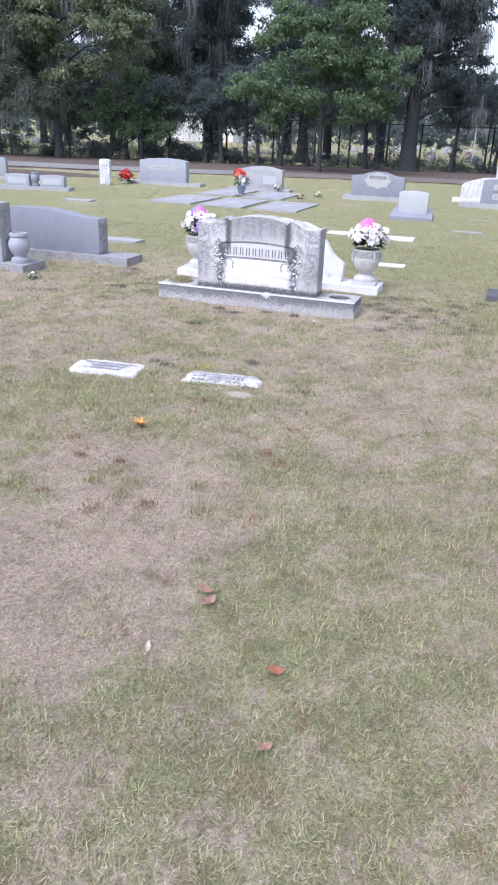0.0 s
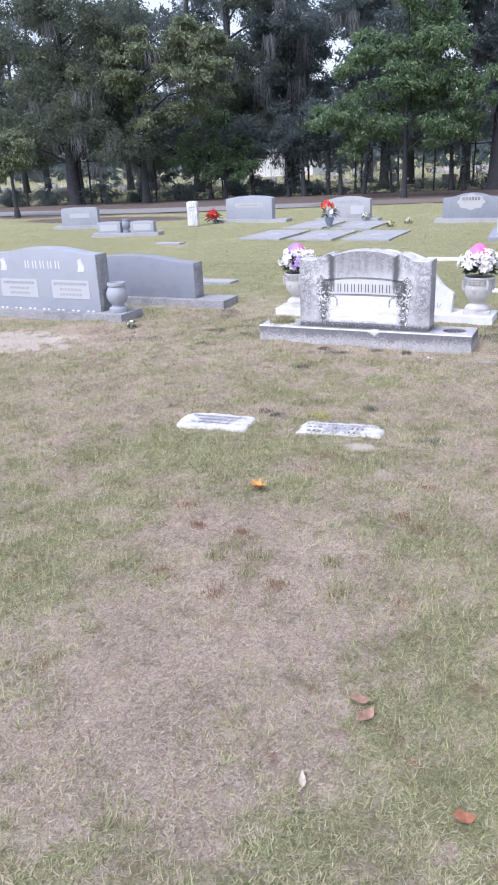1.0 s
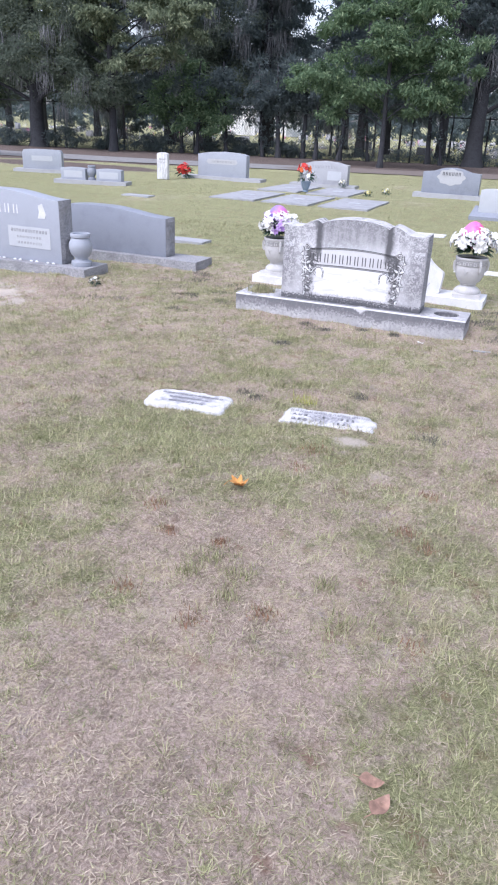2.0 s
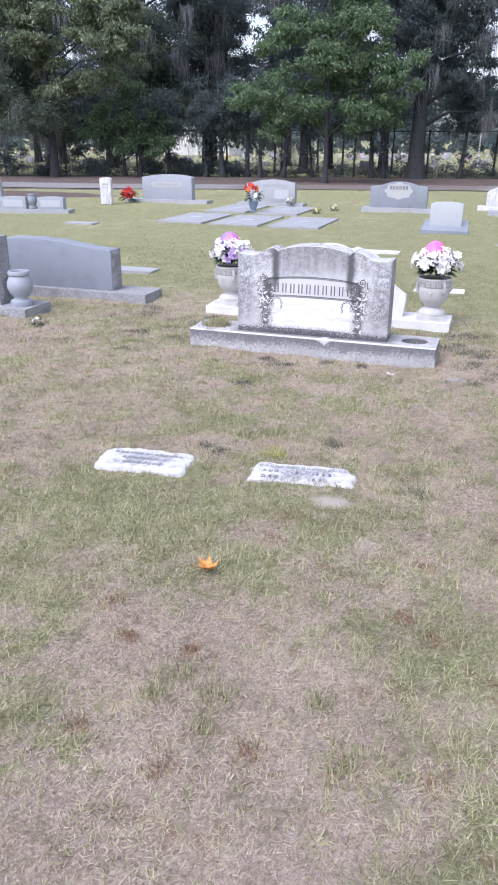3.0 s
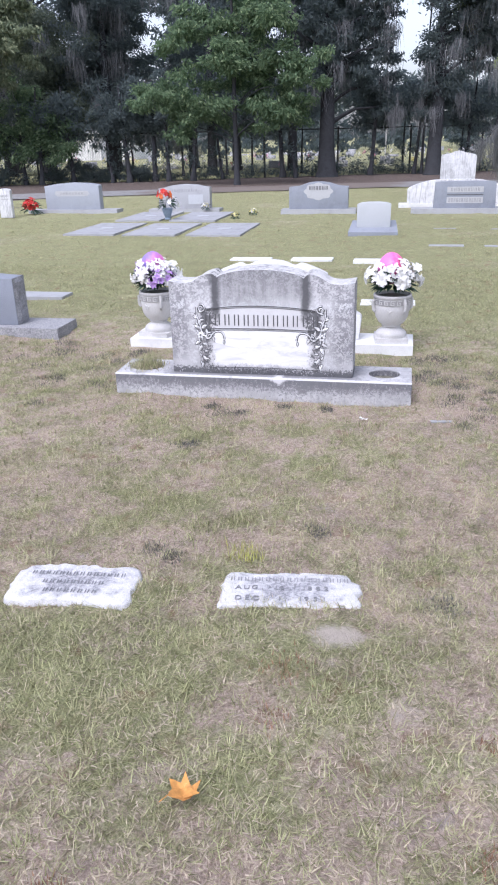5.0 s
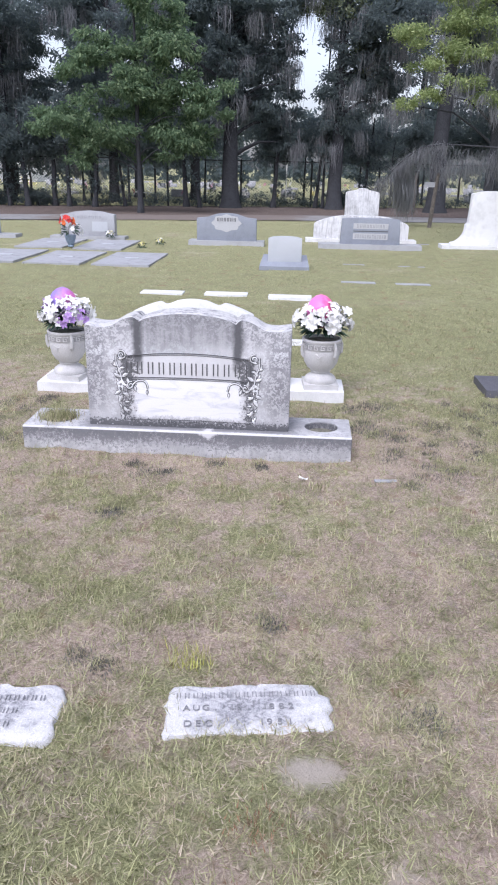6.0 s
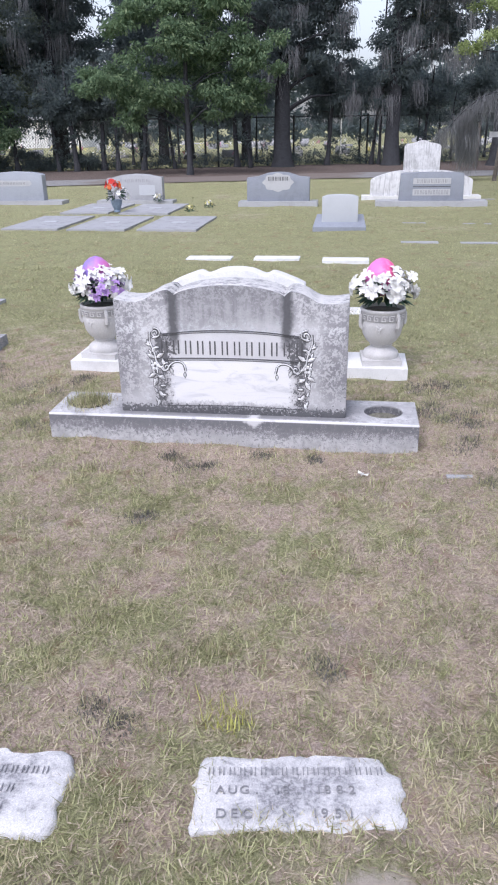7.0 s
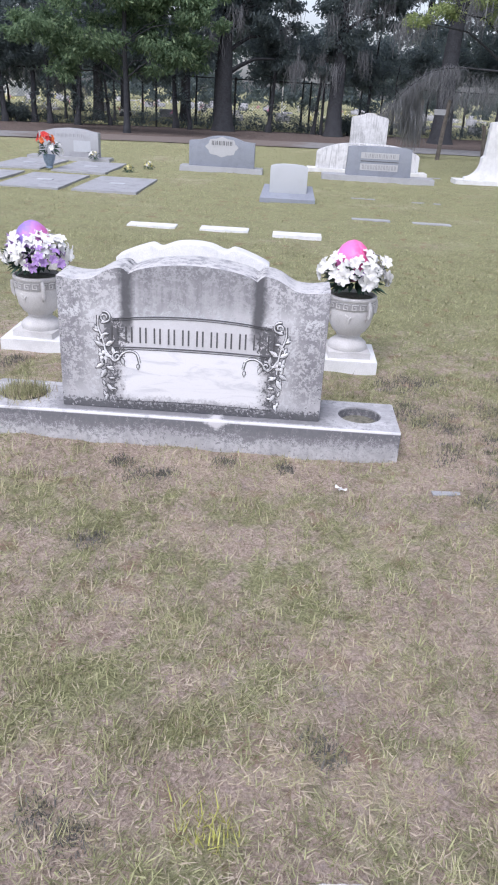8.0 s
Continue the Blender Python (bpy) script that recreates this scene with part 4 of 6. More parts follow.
def flat_marker(x, y, rz, width, depth, seed, name_bars, dates, label):
    m = thing("grave_marker", x, y, 0.0, rz, label, "grave marker", "pair of small flush markers")
    g = np.random.default_rng(seed)
    n = 72
    outline = []
    for k in range(n):
        a = 2 * math.pi * k / n
        c, s = math.cos(a), math.sin(a)
        r = 1 / max(abs(c) / (width / 2), abs(s) / (depth / 2))
        r = min(r, 0.93 * math.hypot(width, depth) / 2) * (1 + 0.03 * math.sin(3 * a + seed) + 0.03 * math.sin(7 * a + 2 * seed) + 0.02 * math.sin(13 * a) + g.uniform(-0.035, 0.03))
        outline.append((r * c, r * s))
    bm = bmesh.new()
    levels = ((1.03, -0.04), (1.0, 0.0), (0.965, 0.008), (0.8, 0.010), (0.5, 0.011), (0.2, 0.011))
    rings = [[bm.verts.new((px * f, py * f, z + (g.uniform(-0.002, 0.002) if z > 0.005 else 0))) for px, py in outline] for f, z in levels]
    for lo, hi in zip(rings, rings[1:]):
        for k in range(n):
            bm.faces.new((lo[k], lo[(k + 1) % n], hi[(k + 1) % n], hi[k]))
    bm.faces.new(rings[-1])
    part("slab", bm, MARKER, m, "", 50)
    up = Matrix.Translation((0, 0, 0.0125)) @ Matrix.Rotation(radians(-90), 4, "X")
    for line in name_bars:
        for cell in line_of_bars(*line):
            ob = part("letter_bar", bars([cell], 0.0, 0.003), LETTER_FAINT, m)
            ob.matrix_basis = up
    for text, px, py, size in dates:
        x = px - 0.5 * 0.8 * size * len(text)
        for ch in text:
            if ch != " ":
                cu = bpy.data.curves.new("date_character", "FONT")
                cu.body, cu.size, cu.extrude, cu.align_x = ch, size, 0.0015, "CENTER"
                tmp = bpy.data.objects.new("date_character", cu)
                me = bpy.data.meshes.new_from_object(tmp)
                bpy.data.objects.remove(tmp)
                part("date_character", me, LETTER_FAINT, m).location = (x, py, 0.0148)
            x += 0.86 * size if ch not in ".,1" else 0.6 * size
    return m


flat_marker(0.512, -2.08, 7.0, 0.50, 0.215, 4, ((-0.225, 0.215, 0.055, 0.022, 17, 0.0026),), (("AUG. 18, 1882", -0.01, -0.012, 0.034), ("DEC. 1, 1951", -0.01, -0.078, 0.036)),
            "small white marble grave marker crumbling at its edges, sunk in grass")
flat_marker(-0.288, -2.162, 5.0, 0.475, 0.235, 9, ((-0.18, 0.19, 0.05, 0.022, 14, 0.0026), (-0.12, 0.12, -0.005, 0.022, 9, 0.0026), (-0.1, 0.11, -0.06, 0.022, 8, 0.0026)), (),
            "small white marble grave marker grey with lichen, sunk in grass")


# ---- white monument with two vases behind ----
def white_monument():
    m = thing("headstone", -0.14, 1.30, 0.0, 0, "white marble headstone with lobed top and curved side wings", "headstone")
    part("base", box(-1.115, 1.105, -0.17, 0.19, -0.05, 0.058, 0.008), WHITE_MARBLE, m)
    lobes = smooth_outline([(-0.44, 0.475), (-0.39, 0.50), (-0.30, 0.535), (-0.235, 0.552), (-0.185, 0.535), (-0.10, 0.565), (0, 0.575), (0.10, 0.565), (0.185, 0.535), (0.235, 0.552), (0.30, 0.535), (0.39, 0.50), (0.44, 0.475)], 4)
    die = part("die", tablet([(-0.44, -0.017), (0.44, -0.017)] + lobes[::-1], -0.05, 0.09, 0.008), WHITE_MARBLE, m)
    die.location = (0, 0, 0.075)
    for s in (-1, 1):
        wing = smooth_outline([(0.0, 0.40), (0.05, 0.385), (0.10, 0.315), (0.16, 0.24), (0.235, 0.185), (0.262, 0.165), (0.268, 0.14)], 4) + [(0.25, -0.017), (0.0, -0.017)]
        wing = [(s * x, z) for x, z in wing]
        ob = part("wing", tablet(wing if s < 0 else wing[::-1], -0.035, 0.075, 0.008), WHITE_MARBLE, m, "curved side wing")
        ob.location = (s * 0.442, 0, 0.075)
    for a in (-0.5, 0.0, 0.5):
        part("incised_leaf", tube_into(bmesh.new(), [(0.56 + a * 0.02, -0.037, 0.10), (0.56 + a * 0.08, -0.037, 0.15)], 0.002, 5), LETTER_SOFT, m)
    return m


white_monument()


def blossom_mesh(seed, petals=5):
    """One silk flower of radius 1 that faces +z: cupped, creased petals round a core."""
    g = np.random.default_rng(seed)
    bm = bmesh.new()
    for p in range(petals):
        b = 6.283 * p / petals + g.uniform(-0.15, 0.15)
        o, w = Vector((math.cos(b), math.sin(b), 0)), Vector((-math.sin(b), math.cos(b), 0))
        lift, tip_lift = g.uniform(0.25, 0.45), g.uniform(0.0, 0.4)
        rows = [[o * u * g.uniform(0.95, 1.05) + w * k * half + Vector((0, 0, z + 0.12 * abs(k))) for k in (-1, 0, 1)] for u, half, z in ((0.06, 0.06, 0.0), (0.4, 0.30, lift * 0.7), (0.75, 0.36, lift), (1.1, 0.08, tip_lift))]
        vs = [[bm.verts.new(q) for q in row] for row in rows]
        for lo, hi in zip(vs, vs[1:]):
            for k in (0, 1):
                bm.faces.new((lo[k], lo[k + 1], hi[k + 1], hi[k]))
    bmesh.ops.create_icosphere(bm, subdivisions=1, radius=0.13, matrix=Matrix.Translation((0, 0, 0.1)))
    me = bpy.data.meshes.new("blossom")
    bm.to_mesh(me)
    bm.free()
    me.shade_smooth()
    return me


BLOSSOMS = {}


def blossoms(parent, mat, count, centre, spread, size, seed):
    """Silk flowers strewn over a dome, each a part of its own, facing outwards."""
    g = np.random.default_rng(seed)
    if mat.name not in BLOSSOMS:
        BLOSSOMS[mat.name] = [blossom_mesh(k, 5 + k % 2) for k in range(4)]
        for me in BLOSSOMS[mat.name]:
            me.materials.append(mat)
    for k in range(count):
        u = 1 - 1.25 * (k + 0.5) / count
        a = 2.39996 * k + g.uniform(-0.5, 0.5)
        d = Vector((math.cos(a) * math.sqrt(1 - u * u), math.sin(a) * math.sqrt(1 - u * u), u))
        c = Vector(centre) + Vector((d.x * spread[0], d.y * spread[1], d.z * spread[2])) * g.uniform(0.72, 1.08)
        d = (d + Vector((g.uniform(-0.4, 0.4), g.uniform(-0.7, 0.1), g.uniform(-0.2, 0.4)))).normalized()
        ob = new("blossom", BLOSSOMS[mat.name][g.integers(0, 4)])
        ob.parent = parent
        ob.matrix_basis = Matrix.Translation(c) @ d.to_track_quat("Z", "Y").to_matrix().to_4x4() @ Matrix.Rotation(g.uniform(0, 6.283), 4, "Z") @ Matrix.Scale(size * g.uniform(0.75, 1.25), 4)


def leaf_spray(count, centre, spread, length, seed, down=0.3):
    g = np.random.default_rng(seed)
    bm = bmesh.new()
    for k in range(count):
        a, u = g.uniform(0, 6.283), g.uniform(-0.5, 0.8)
        d = Vector((math.cos(a), math.sin(a), u - down)).normalized()
        c = Vector(centre) + Vector((math.cos(a) * spread[0], math.sin(a) * spread[1], u * spread[2])) * g.uniform(0.2, 0.8)
        w = d.cross(Vector((0, 0, 1))).normalized() * length * 0.16
        t = c + d * length * g.uniform(0.6, 1.2)
        mid = (c + t) / 2 + Vector((0, 0, 0.12 * length))
        vs = [bm.verts.new(q) for q in (c, mid - w, t, mid + w)]
        bm.faces.new((vs[0], vs[1], vs[2]))
        bm.faces.new((vs[0], vs[2], vs[3]))
    return bm


def urn(x, y, z, rz, egg, egg_label, seed, lilac):
    v = thing("vase", x, y, z, rz, "pale cast-stone garden urn with key-pattern band on a square foot", "vase", "pair of urns")
    part("foot_plate", box(-0.125, 0.125, -0.125, 0.125, 0, 0.032, 0.005), CAST_STONE, v)
    prof = [(0.114, 0.032), (0.117, 0.048), (0.110, 0.062), (0.090, 0.076), (0.068, 0.086), (0.064, 0.094), (0.074, 0.100), (0.070, 0.106), (0.099, 0.126), (0.122, 0.160), (0.132, 0.205), (0.134, 0.235),
            (0.132, 0.243), (0.134, 0.247), (0.136, 0.285), (0.141, 0.290), (0.145, 0.298), (0.143, 0.306), (0.132, 0.308), (0.126, 0.296), (0.12, 0.26)]
    part("bowl", lathe(prof, 40), CAST_STONE, v, "", 50)
    # ring coloured darker, standing in for shade between the raised keys
    part("band", lathe([(0.134, 0.2485), (0.1375, 0.2495), (0.1378, 0.2835), (0.134, 0.2845)], 40), SHADED_STONE, v, "band behind the key pattern, darkened as recess shade", 50)
    # key pattern: hooked raised strips round the band
    n = 18
    for k in range(n):
        bm = bmesh.new()
        for u0, u1, z0, z1 in ((0.08, 0.92, 0.277, 0.281), (0.08, 0.20, 0.252, 0.281), (0.08, 0.66, 0.252, 0.256), (0.56, 0.66, 0.252, 0.270), (0.36, 0.66, 0.266, 0.270)):
            pts = []
            for r in (0.1335, 0.1415):
                for u, zz in ((u0, z0), (u1, z0), (u1, z1), (u0, z1)):
                    a = 6.283 * (k + u) / n
                    pts.append(bm.verts.new((r * math.cos(a), r * math.sin(a), zz)))
            for f in ((4, 5, 6, 7), (0, 1, 5, 4), (1, 2, 6, 5), (2, 3, 7, 6), (3, 0, 4, 7)):
                bm.faces.new([pts[i] for i in f])
        part("key_relief", bm, CAST_STONE, v)
    for a in (0.15, 2.25, 3.45, 5.35):
        c, s = math.cos(a), math.sin(a)
        loop = [(r * c, r * s, zz) for r, zz in ((0.137, 0.29), (0.150, 0.27), (0.151, 0.235), (0.147, 0.212), (0.138, 0.20), (0.133, 0.208), (0.14, 0.222))]
        part("handle", tube_into(bmesh.new(), loop, [0.009, 0.011, 0.012, 0.012, 0.011, 0.009, 0.006], 8), CAST_STONE, v, "scrolled ear handle")
    for a in (4.45, 1.3):
        bm = bmesh.new()
        g = np.random.default_rng(int(a * 10))
        for q in range(14):
            zz = 0.222 - 0.045 * (q / 14)
            aa = a + g.uniform(-0.16, 0.16) * (1 - q / 16)
            r = np.interp(zz, [0.13, 0.165, 0.205, 0.235], [0.092, 0.118, 0.131, 0.134])
            bmesh.ops.create_icosphere(bm, subdivisions=1, radius=0.0075, matrix=Matrix.Translation((r * math.cos(aa), r * math.sin(aa), zz)))
        part("grape_relief", bm, CAST_STONE, v)
    part("soil", lathe([(0.127, 0.27), (0.12, 0.29), (0.05, 0.3), (0.01, 0.3)], 20), SOIL, v, "dark filling under the flowers")
    v.scale = (0.99, 0.99, 1.16)
    # what stands in it
    b = thing("flower_arrangement", x, y, z + 0.385, rz, "white silk flowers over dark green leaves in the urn", "flowers", "flowers in the urns")
    part("leaves", leaf_spray(240, (0, 0, 0.05), (0.13, 0.12, 0.08), 0.10, seed, 0.0), STEM, b, "dark green silk leaves")
    blossoms(b, PETAL, 66, (0, 0, 0.085), (0.190, 0.165, 0.125), 0.038, seed + 1)
    if lilac:
        blossoms(b, LILAC, 26, (0.09, -0.07, 0.07), (0.12, 0.14, 0.09), 0.026, seed + 2)
        part("sprig_spray", leaf_spray(60, (0, -0.06, 0.10), (0.13, 0.06, 0.05), 0.09, seed + 3, -0.6), LILAC, b, "thin lilac sprigs")
    else:
        part("sprig_spray", leaf_spray(16, (0.01, -0.09, 0.10), (0.06, 0.04, 0.04), 0.06, seed + 3, -0.7), LILAC, b, "thin lilac sprigs")
    d = thing("egg_ornament", x - 0.02, y + 0.02, z + 0.46, rz, egg_label, "ornament", "foil eggs in the urns")
    prof = [(0.045, -0.03), (0.085, 0.0), (0.105, 0.045), (0.106, 0.085), (0.095, 0.125), (0.072, 0.162), (0.04, 0.188), (0.012, 0.198)]
    bm = lathe(prof, 24)
    for vert in bm.verts:
        a = math.atan2(vert.co.y, vert.co.x)
        k = 1 - 0.05 * abs(math.cos(3 * a + 0.4)) ** 8
        vert.co.x, vert.co.y = vert.co.x * k, vert.co.y * k
    part("shell", bm, egg, d, "", 60)


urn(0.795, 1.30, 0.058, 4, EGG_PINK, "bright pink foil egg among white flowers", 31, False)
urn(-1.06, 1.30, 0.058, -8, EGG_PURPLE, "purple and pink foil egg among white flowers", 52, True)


# ---- other stones ----
def simple_stone(x, y, rz, width, top, thick, base, mat, base_mat, label, foot=0.09, sides=None, group=""):
    """A die under the given top on a low base (width, depth)."""
    m = thing("headstone", x, y, 0, rz, label, "headstone", group)
    part("base", box(-base[0] / 2, base[0] / 2, -base[1] / 2, base[1] / 2, -0.05, foot, 0.01, 0.006), base_mat, m)
    die = part("die", tablet(standing(width, top), -thick / 2, thick / 2, 0.006), mat, m)
    die.location = (0, 0, foot)
    if sides:
        for s in (-1, 1):
            h = top[0][1]
            g = np.random.default_rng(5 + s)
            bm = bmesh.new()
            nz, ny = 10, 5
            grid = [[bm.verts.new((s * (width / 2 + (0.003 if k in (0, nz) or q in (0, ny) else g.uniform(0.006, 0.026))), -thick / 2 + thick * q / ny, h * k / nz)) for q in range(ny + 1)] for k in range(nz + 1)]
            for k in range(nz):
                for q in range(ny):
                    f = (grid[k][q], grid[k][q + 1], grid[k + 1][q + 1], grid[k + 1][q])
                    bm.faces.new(f if s > 0 else f[::-1])
            ob = part("rough_side", bm, sides, die, "rock-pitched rough side", 10)
    return m, die


def plate(die, x0, x1, z0, z1, y, mat, label="pale inscription panel"):
    bm = box(x0, x1, y - 0.004, y + 0.004, z0, z1, 0.002)
    return part("panel", bm, mat, die, label)


def written(die, y, mat, *lines):
    for line in lines:
        for cell in line_of_bars(*line):
            part("letter_bar", bars([cell], y, 0.002), mat, die)


def granite_urn(x, y, z, mat, h=0.33, r=0.10, label="squat grey granite flower vase beside the headstone"):
    v = thing("vase", x, y, z, 0, label, "vase")
    part("body", lathe([(r * 0.95, 0), (r, 0.02), (r * 0.98, 0.045), (r * 0.62, 0.062), (r * 0.6, 0.075), (r * 0.95, 0.115), (r * 1.14, 0.165), (r * 1.12, 0.215), (r * 0.88, 0.262), (r * 0.83, 0.27)], 32), mat, v, "", 45)
    part("rim", lathe([(r * 0.84, 0.27), (r * 0.95, 0.277), (r * 0.98, 0.295), (r * 0.93, 0.31), (r * 0.72, 0.31), (r * 0.68, 0.28)], 32), mat, v, "", 45)
    return v


# polished pair to the side
m, die = simple_stone(-3.70, 0.50, 0.0, 1.44, serpentine(1.44, 0.60, 0.665), 0.2, (2.10, 0.42), GREY_GRANITE, ROCK_GRANITE,
                      "polished grey granite double headstone with two pale panels and rough sides", 0.085, ROCK_GRANITE)
plate(die, -0.62, -0.10, 0.13, 0.33, -0.1, LIGHT_PANEL)
plate(die, 0.10, 0.60, 0.13, 0.33, -0.1, LIGHT_PANEL)
written(die, -0.1, LETTER_PALE, (-0.26, 0.26, 0.49, 0.085, 5, 0.014))
written(die, -0.104, LETTER_SOFT, (-0.58, -0.14, 0.29, 0.03, 13, 0.005), (-0.5, -0.22, 0.23, 0.024, 8, 0.004), (-0.5, -0.22, 0.175, 0.024, 8, 0.004),
        (0.13, 0.57, 0.29, 0.03, 13, 0.005), (0.2, 0.5, 0.23, 0.024, 8, 0.004), (0.2, 0.5, 0.175, 0.024, 8, 0.004))
for s in (-0.56, 0.5):
    loop = [(s - 0.03, 0.42), (s + 0.05, 0.42), (s + 0.07, 0.46), (s + 0.03, 0.56), (s - 0.02, 0.54), (s - 0.01, 0.48)]
    part("etched_motif", tablet(loop, -0.1035, -0.098, 0), LETTER_PALE, die, "pale etched folded shape")
for k, x in enumerate(np.linspace(-0.7, 0.7, 22)):
    if k % 3:
        bm = bmesh.new()
        bmesh.ops.create_icosphere(bm, subdivisions=1, radius=0.016, matrix=Matrix.Translation((x, -0.122, 0.006)) @ Matrix.Diagonal((1.3, 0.8, 0.7, 1)))
        part("pebble", bm, WHITE_MARBLE, die, "white pebble along the foot")
granite_urn(-2.80, 0.47, 0.085, GREY_GRANITE)
granite_urn(-4.60, 0.47, 0.085, GREY_GRANITE)

m, die = simple_stone(-3.27, 1.52, 0.0, 1.78, serpentine(1.78, 0.40, 0.475), 0.2, (2.60, 0.40), BLUE_GRANITE, ROCK_GRANITE,
                      "blank grey granite headstone with serpentine top seen from behind", 0.07, ROCK_GRANITE)

# stones of the far row
m, die = simple_stone(-0.96, 12.25, 0.0, 1.27, [(-0.635, 0.45), (-0.42, 0.47), (-0.22, 0.535), (-0.1, 0.55), (0, 0.553), (0.1, 0.55), (0.22, 0.535), (0.42, 0.47), (0.635, 0.45)], 0.22, (1.62, 0.42), BLUE_GRANITE, PALE_GRANITE,
                      "dark grey granite headstone with stepped top and pale centre panel", 0.085)
loop = [(0.30 * math.cos(a) * (1 + 0.08 * math.cos(8 * a)), 0.36 + 0.17 * math.sin(a) * (1 + 0.08 * math.cos(8 * a))) for a in np.linspace(0, 6.283, 33)[:-1]]
part("panel", tablet(loop, -0.1125, -0.105, 0), CARVED_PANEL, die, "pale frosted panel with ragged outline")
written(die, -0.115, LETTER, (-0.21, 0.21, 0.43, 0.075, 6, 0.014))

m, die = simple_stone(-4.13, 12.85, 0.0, 1.22, [(-0.61, 0.45), (-0.5, 0.46), (-0.3, 0.51), (0, 0.535), (0.3, 0.52), (0.5, 0.475), (0.61, 0.465)], 0.2, (1.7, 0.4), PALE_GRANITE, PALE_GRANITE,
                      "pale granite headstone with curved top and small square panel", 0.06)
plate(die, 0.1, 0.45, 0.1, 0.31, -0.1, LIGHT_PANEL)
written(die, -0.1, LETTER_SOFT, (-0.33, 0.33, 0.40, 0.06, 8, 0.01))

m, die = simple_stone(-6.84, 12.75, 0.0, 1.36, [(-0.68, 0.53), (-0.4, 0.575), (0, 0.60), (0.4, 0.585), (0.62, 0.555), (0.68, 0.53)], 0.22, (2.25, 0.42), GREY_GRANITE, PALE_GRANITE,
                      "grey granite headstone with gently arched top and lettered scroll", 0.07)
loop = [(-0.44, 0.35), (-0.38, 0.30), (0.38, 0.30), (0.44, 0.35), (0.40, 0.42), (-0.40, 0.42)]
part("panel", tablet(loop, -0.1125, -0.105, 0), CARVED_PANEL, die, "pale carved scroll")
written(die, -0.115, LETTER_SOFT, (-0.3, 0.3, 0.36, 0.05, 8, 0.01))

m, die = simple_stone(2.07, 12.15, 0.0, 1.24, [(-0.60, 0.50), (-0.5, 0.515), (-0.2, 0.525), (0.2, 0.525), (0.5, 0.515), (0.60, 0.50)], 0.24, (2.15, 0.5), BLUE_GRANITE, PALE_GRANITE,
                      "grey granite headstone with two recessed lettered bands", 0.09)
plate(die, -0.36, 0.36, 0.31, 0.42, -0.12, CARVED_PANEL)
plate(die, -0.36, 0.36, 0.10, 0.22, -0.12, CARVED_PANEL)
written(die, -0.124, LETTER_SOFT, (-0.3, 0.3, 0.365, 0.07, 9, 0.01), (-0.33, 0.33, 0.16, 0.08, 13, 0.01))
part("incised_line", tube_into(bmesh.new(), [(-0.36, -0.12, 0.265), (0.36, -0.12, 0.265)], 0.008, 6), LETTER, die)

m = thing("headstone", 1.98, 13.55, 0, 0, "low white marble headstone with sloping shoulders, black rain streaks", "headstone")
part("base", box(-1.25, 1.25, -0.22, 0.22, -0.05, 0.07, 0.01), WHITE_MARBLE, m)
die = part("die", tablet(standing(2.14, smooth_outline([(-1.07, 0.30), (-1.0, 0.36), (-0.7, 0.46), (-0.45, 0.50), (0, 0.51), (0.45, 0.50), (0.7, 0.46), (1.0, 0.36), (1.07, 0.30)], 4)), -0.12, 0.12, 0.012), STREAKED, m)
die.location = (0, 0, 0.07)
m = thing("headstone", 2.06, 14.7, 0, 0, "tall white marble headstone with shallow gabled top, black streaks", "headstone")
part("base", box(-0.5, 0.5, -0.25, 0.25, -0.05, 0.18, 0.01), STREAKED, m)
die = part("die", tablet(standing(0.80, [(-0.40, 0.84), (-0.37, 0.88), (-0.12, 0.93), (-0.1, 0.955), (0, 0.965), (0.1, 0.955), (0.12, 0.93), (0.37, 0.88), (0.40, 0.84)]), -0.11, 0.11, 0.01), STREAKED, m)
die.location = (0, 0, 0.18)

m = thing("headstone", 4.66, 12.75, 0, 0, "tall white marble headstone with concave flared foot on a wide base", "headstone")
part("base", box(-1.0, 1.0, -0.25, 0.25, -0.05, 0.07, 0.01), WHITE_MARBLE, m)
side = smooth_outline([(-0.80, 0.04), (-0.68, 0.08), (-0.58, 0.17), (-0.525, 0.29), (-0.515, 0.42)], 5) + smooth_outline([(-0.47, 0.46), (-0.455, 0.75), (-0.44, 1.02), (-0.41, 1.06), (-0.32, 1.075), (-0.2, 1.10), (0, 1.11)], 4)
loop = [(-0.80, 0.0), (0.80, 0.0)] + [(-x, z) for x, z in side] + side[::-1][1:]
die = part("die", tablet(loop, -0.1, 0.1, 0.01), WHITE_MARBLE, m)
die.location = (0, 0, 0.07)

m = thing("headstone", 0.37, 8.45, 0, 0, "small pale granite slant headstone on a sloped grey base", "headstone")
bm = bmesh.new()
v = [bm.verts.new(p) for p in ((-0.405, -0.25, -0.05), (0.405, -0.25, -0.05), (0.405, 0.22, -0.05), (-0.405, 0.22, -0.05), (-0.405, -0.25, 0.055), (0.405, -0.25, 0.055), (0.36, 0.20, 0.20), (-0.36, 0.20, 0.20))]
for f in ((3, 2, 1, 0), (4, 5, 6, 7), (0, 1, 5, 4), (1, 2, 6, 5), (2, 3, 7, 6), (3, 0, 4, 7)):
    bm.faces.new([v[i] for i in f])
part("base", bevelled(bm, 0.01), BLUE_GRANITE, m, "sloped grey granite base")
die = part("die", tablet(standing(0.55, [(-0.275, 0.37), (-0.2, 0.395), (-0.08, 0.405), (0.08, 0.405), (0.2, 0.395), (0.275, 0.37)]), -0.05, 0.06, 0.008), LIGHT_PANEL, m)
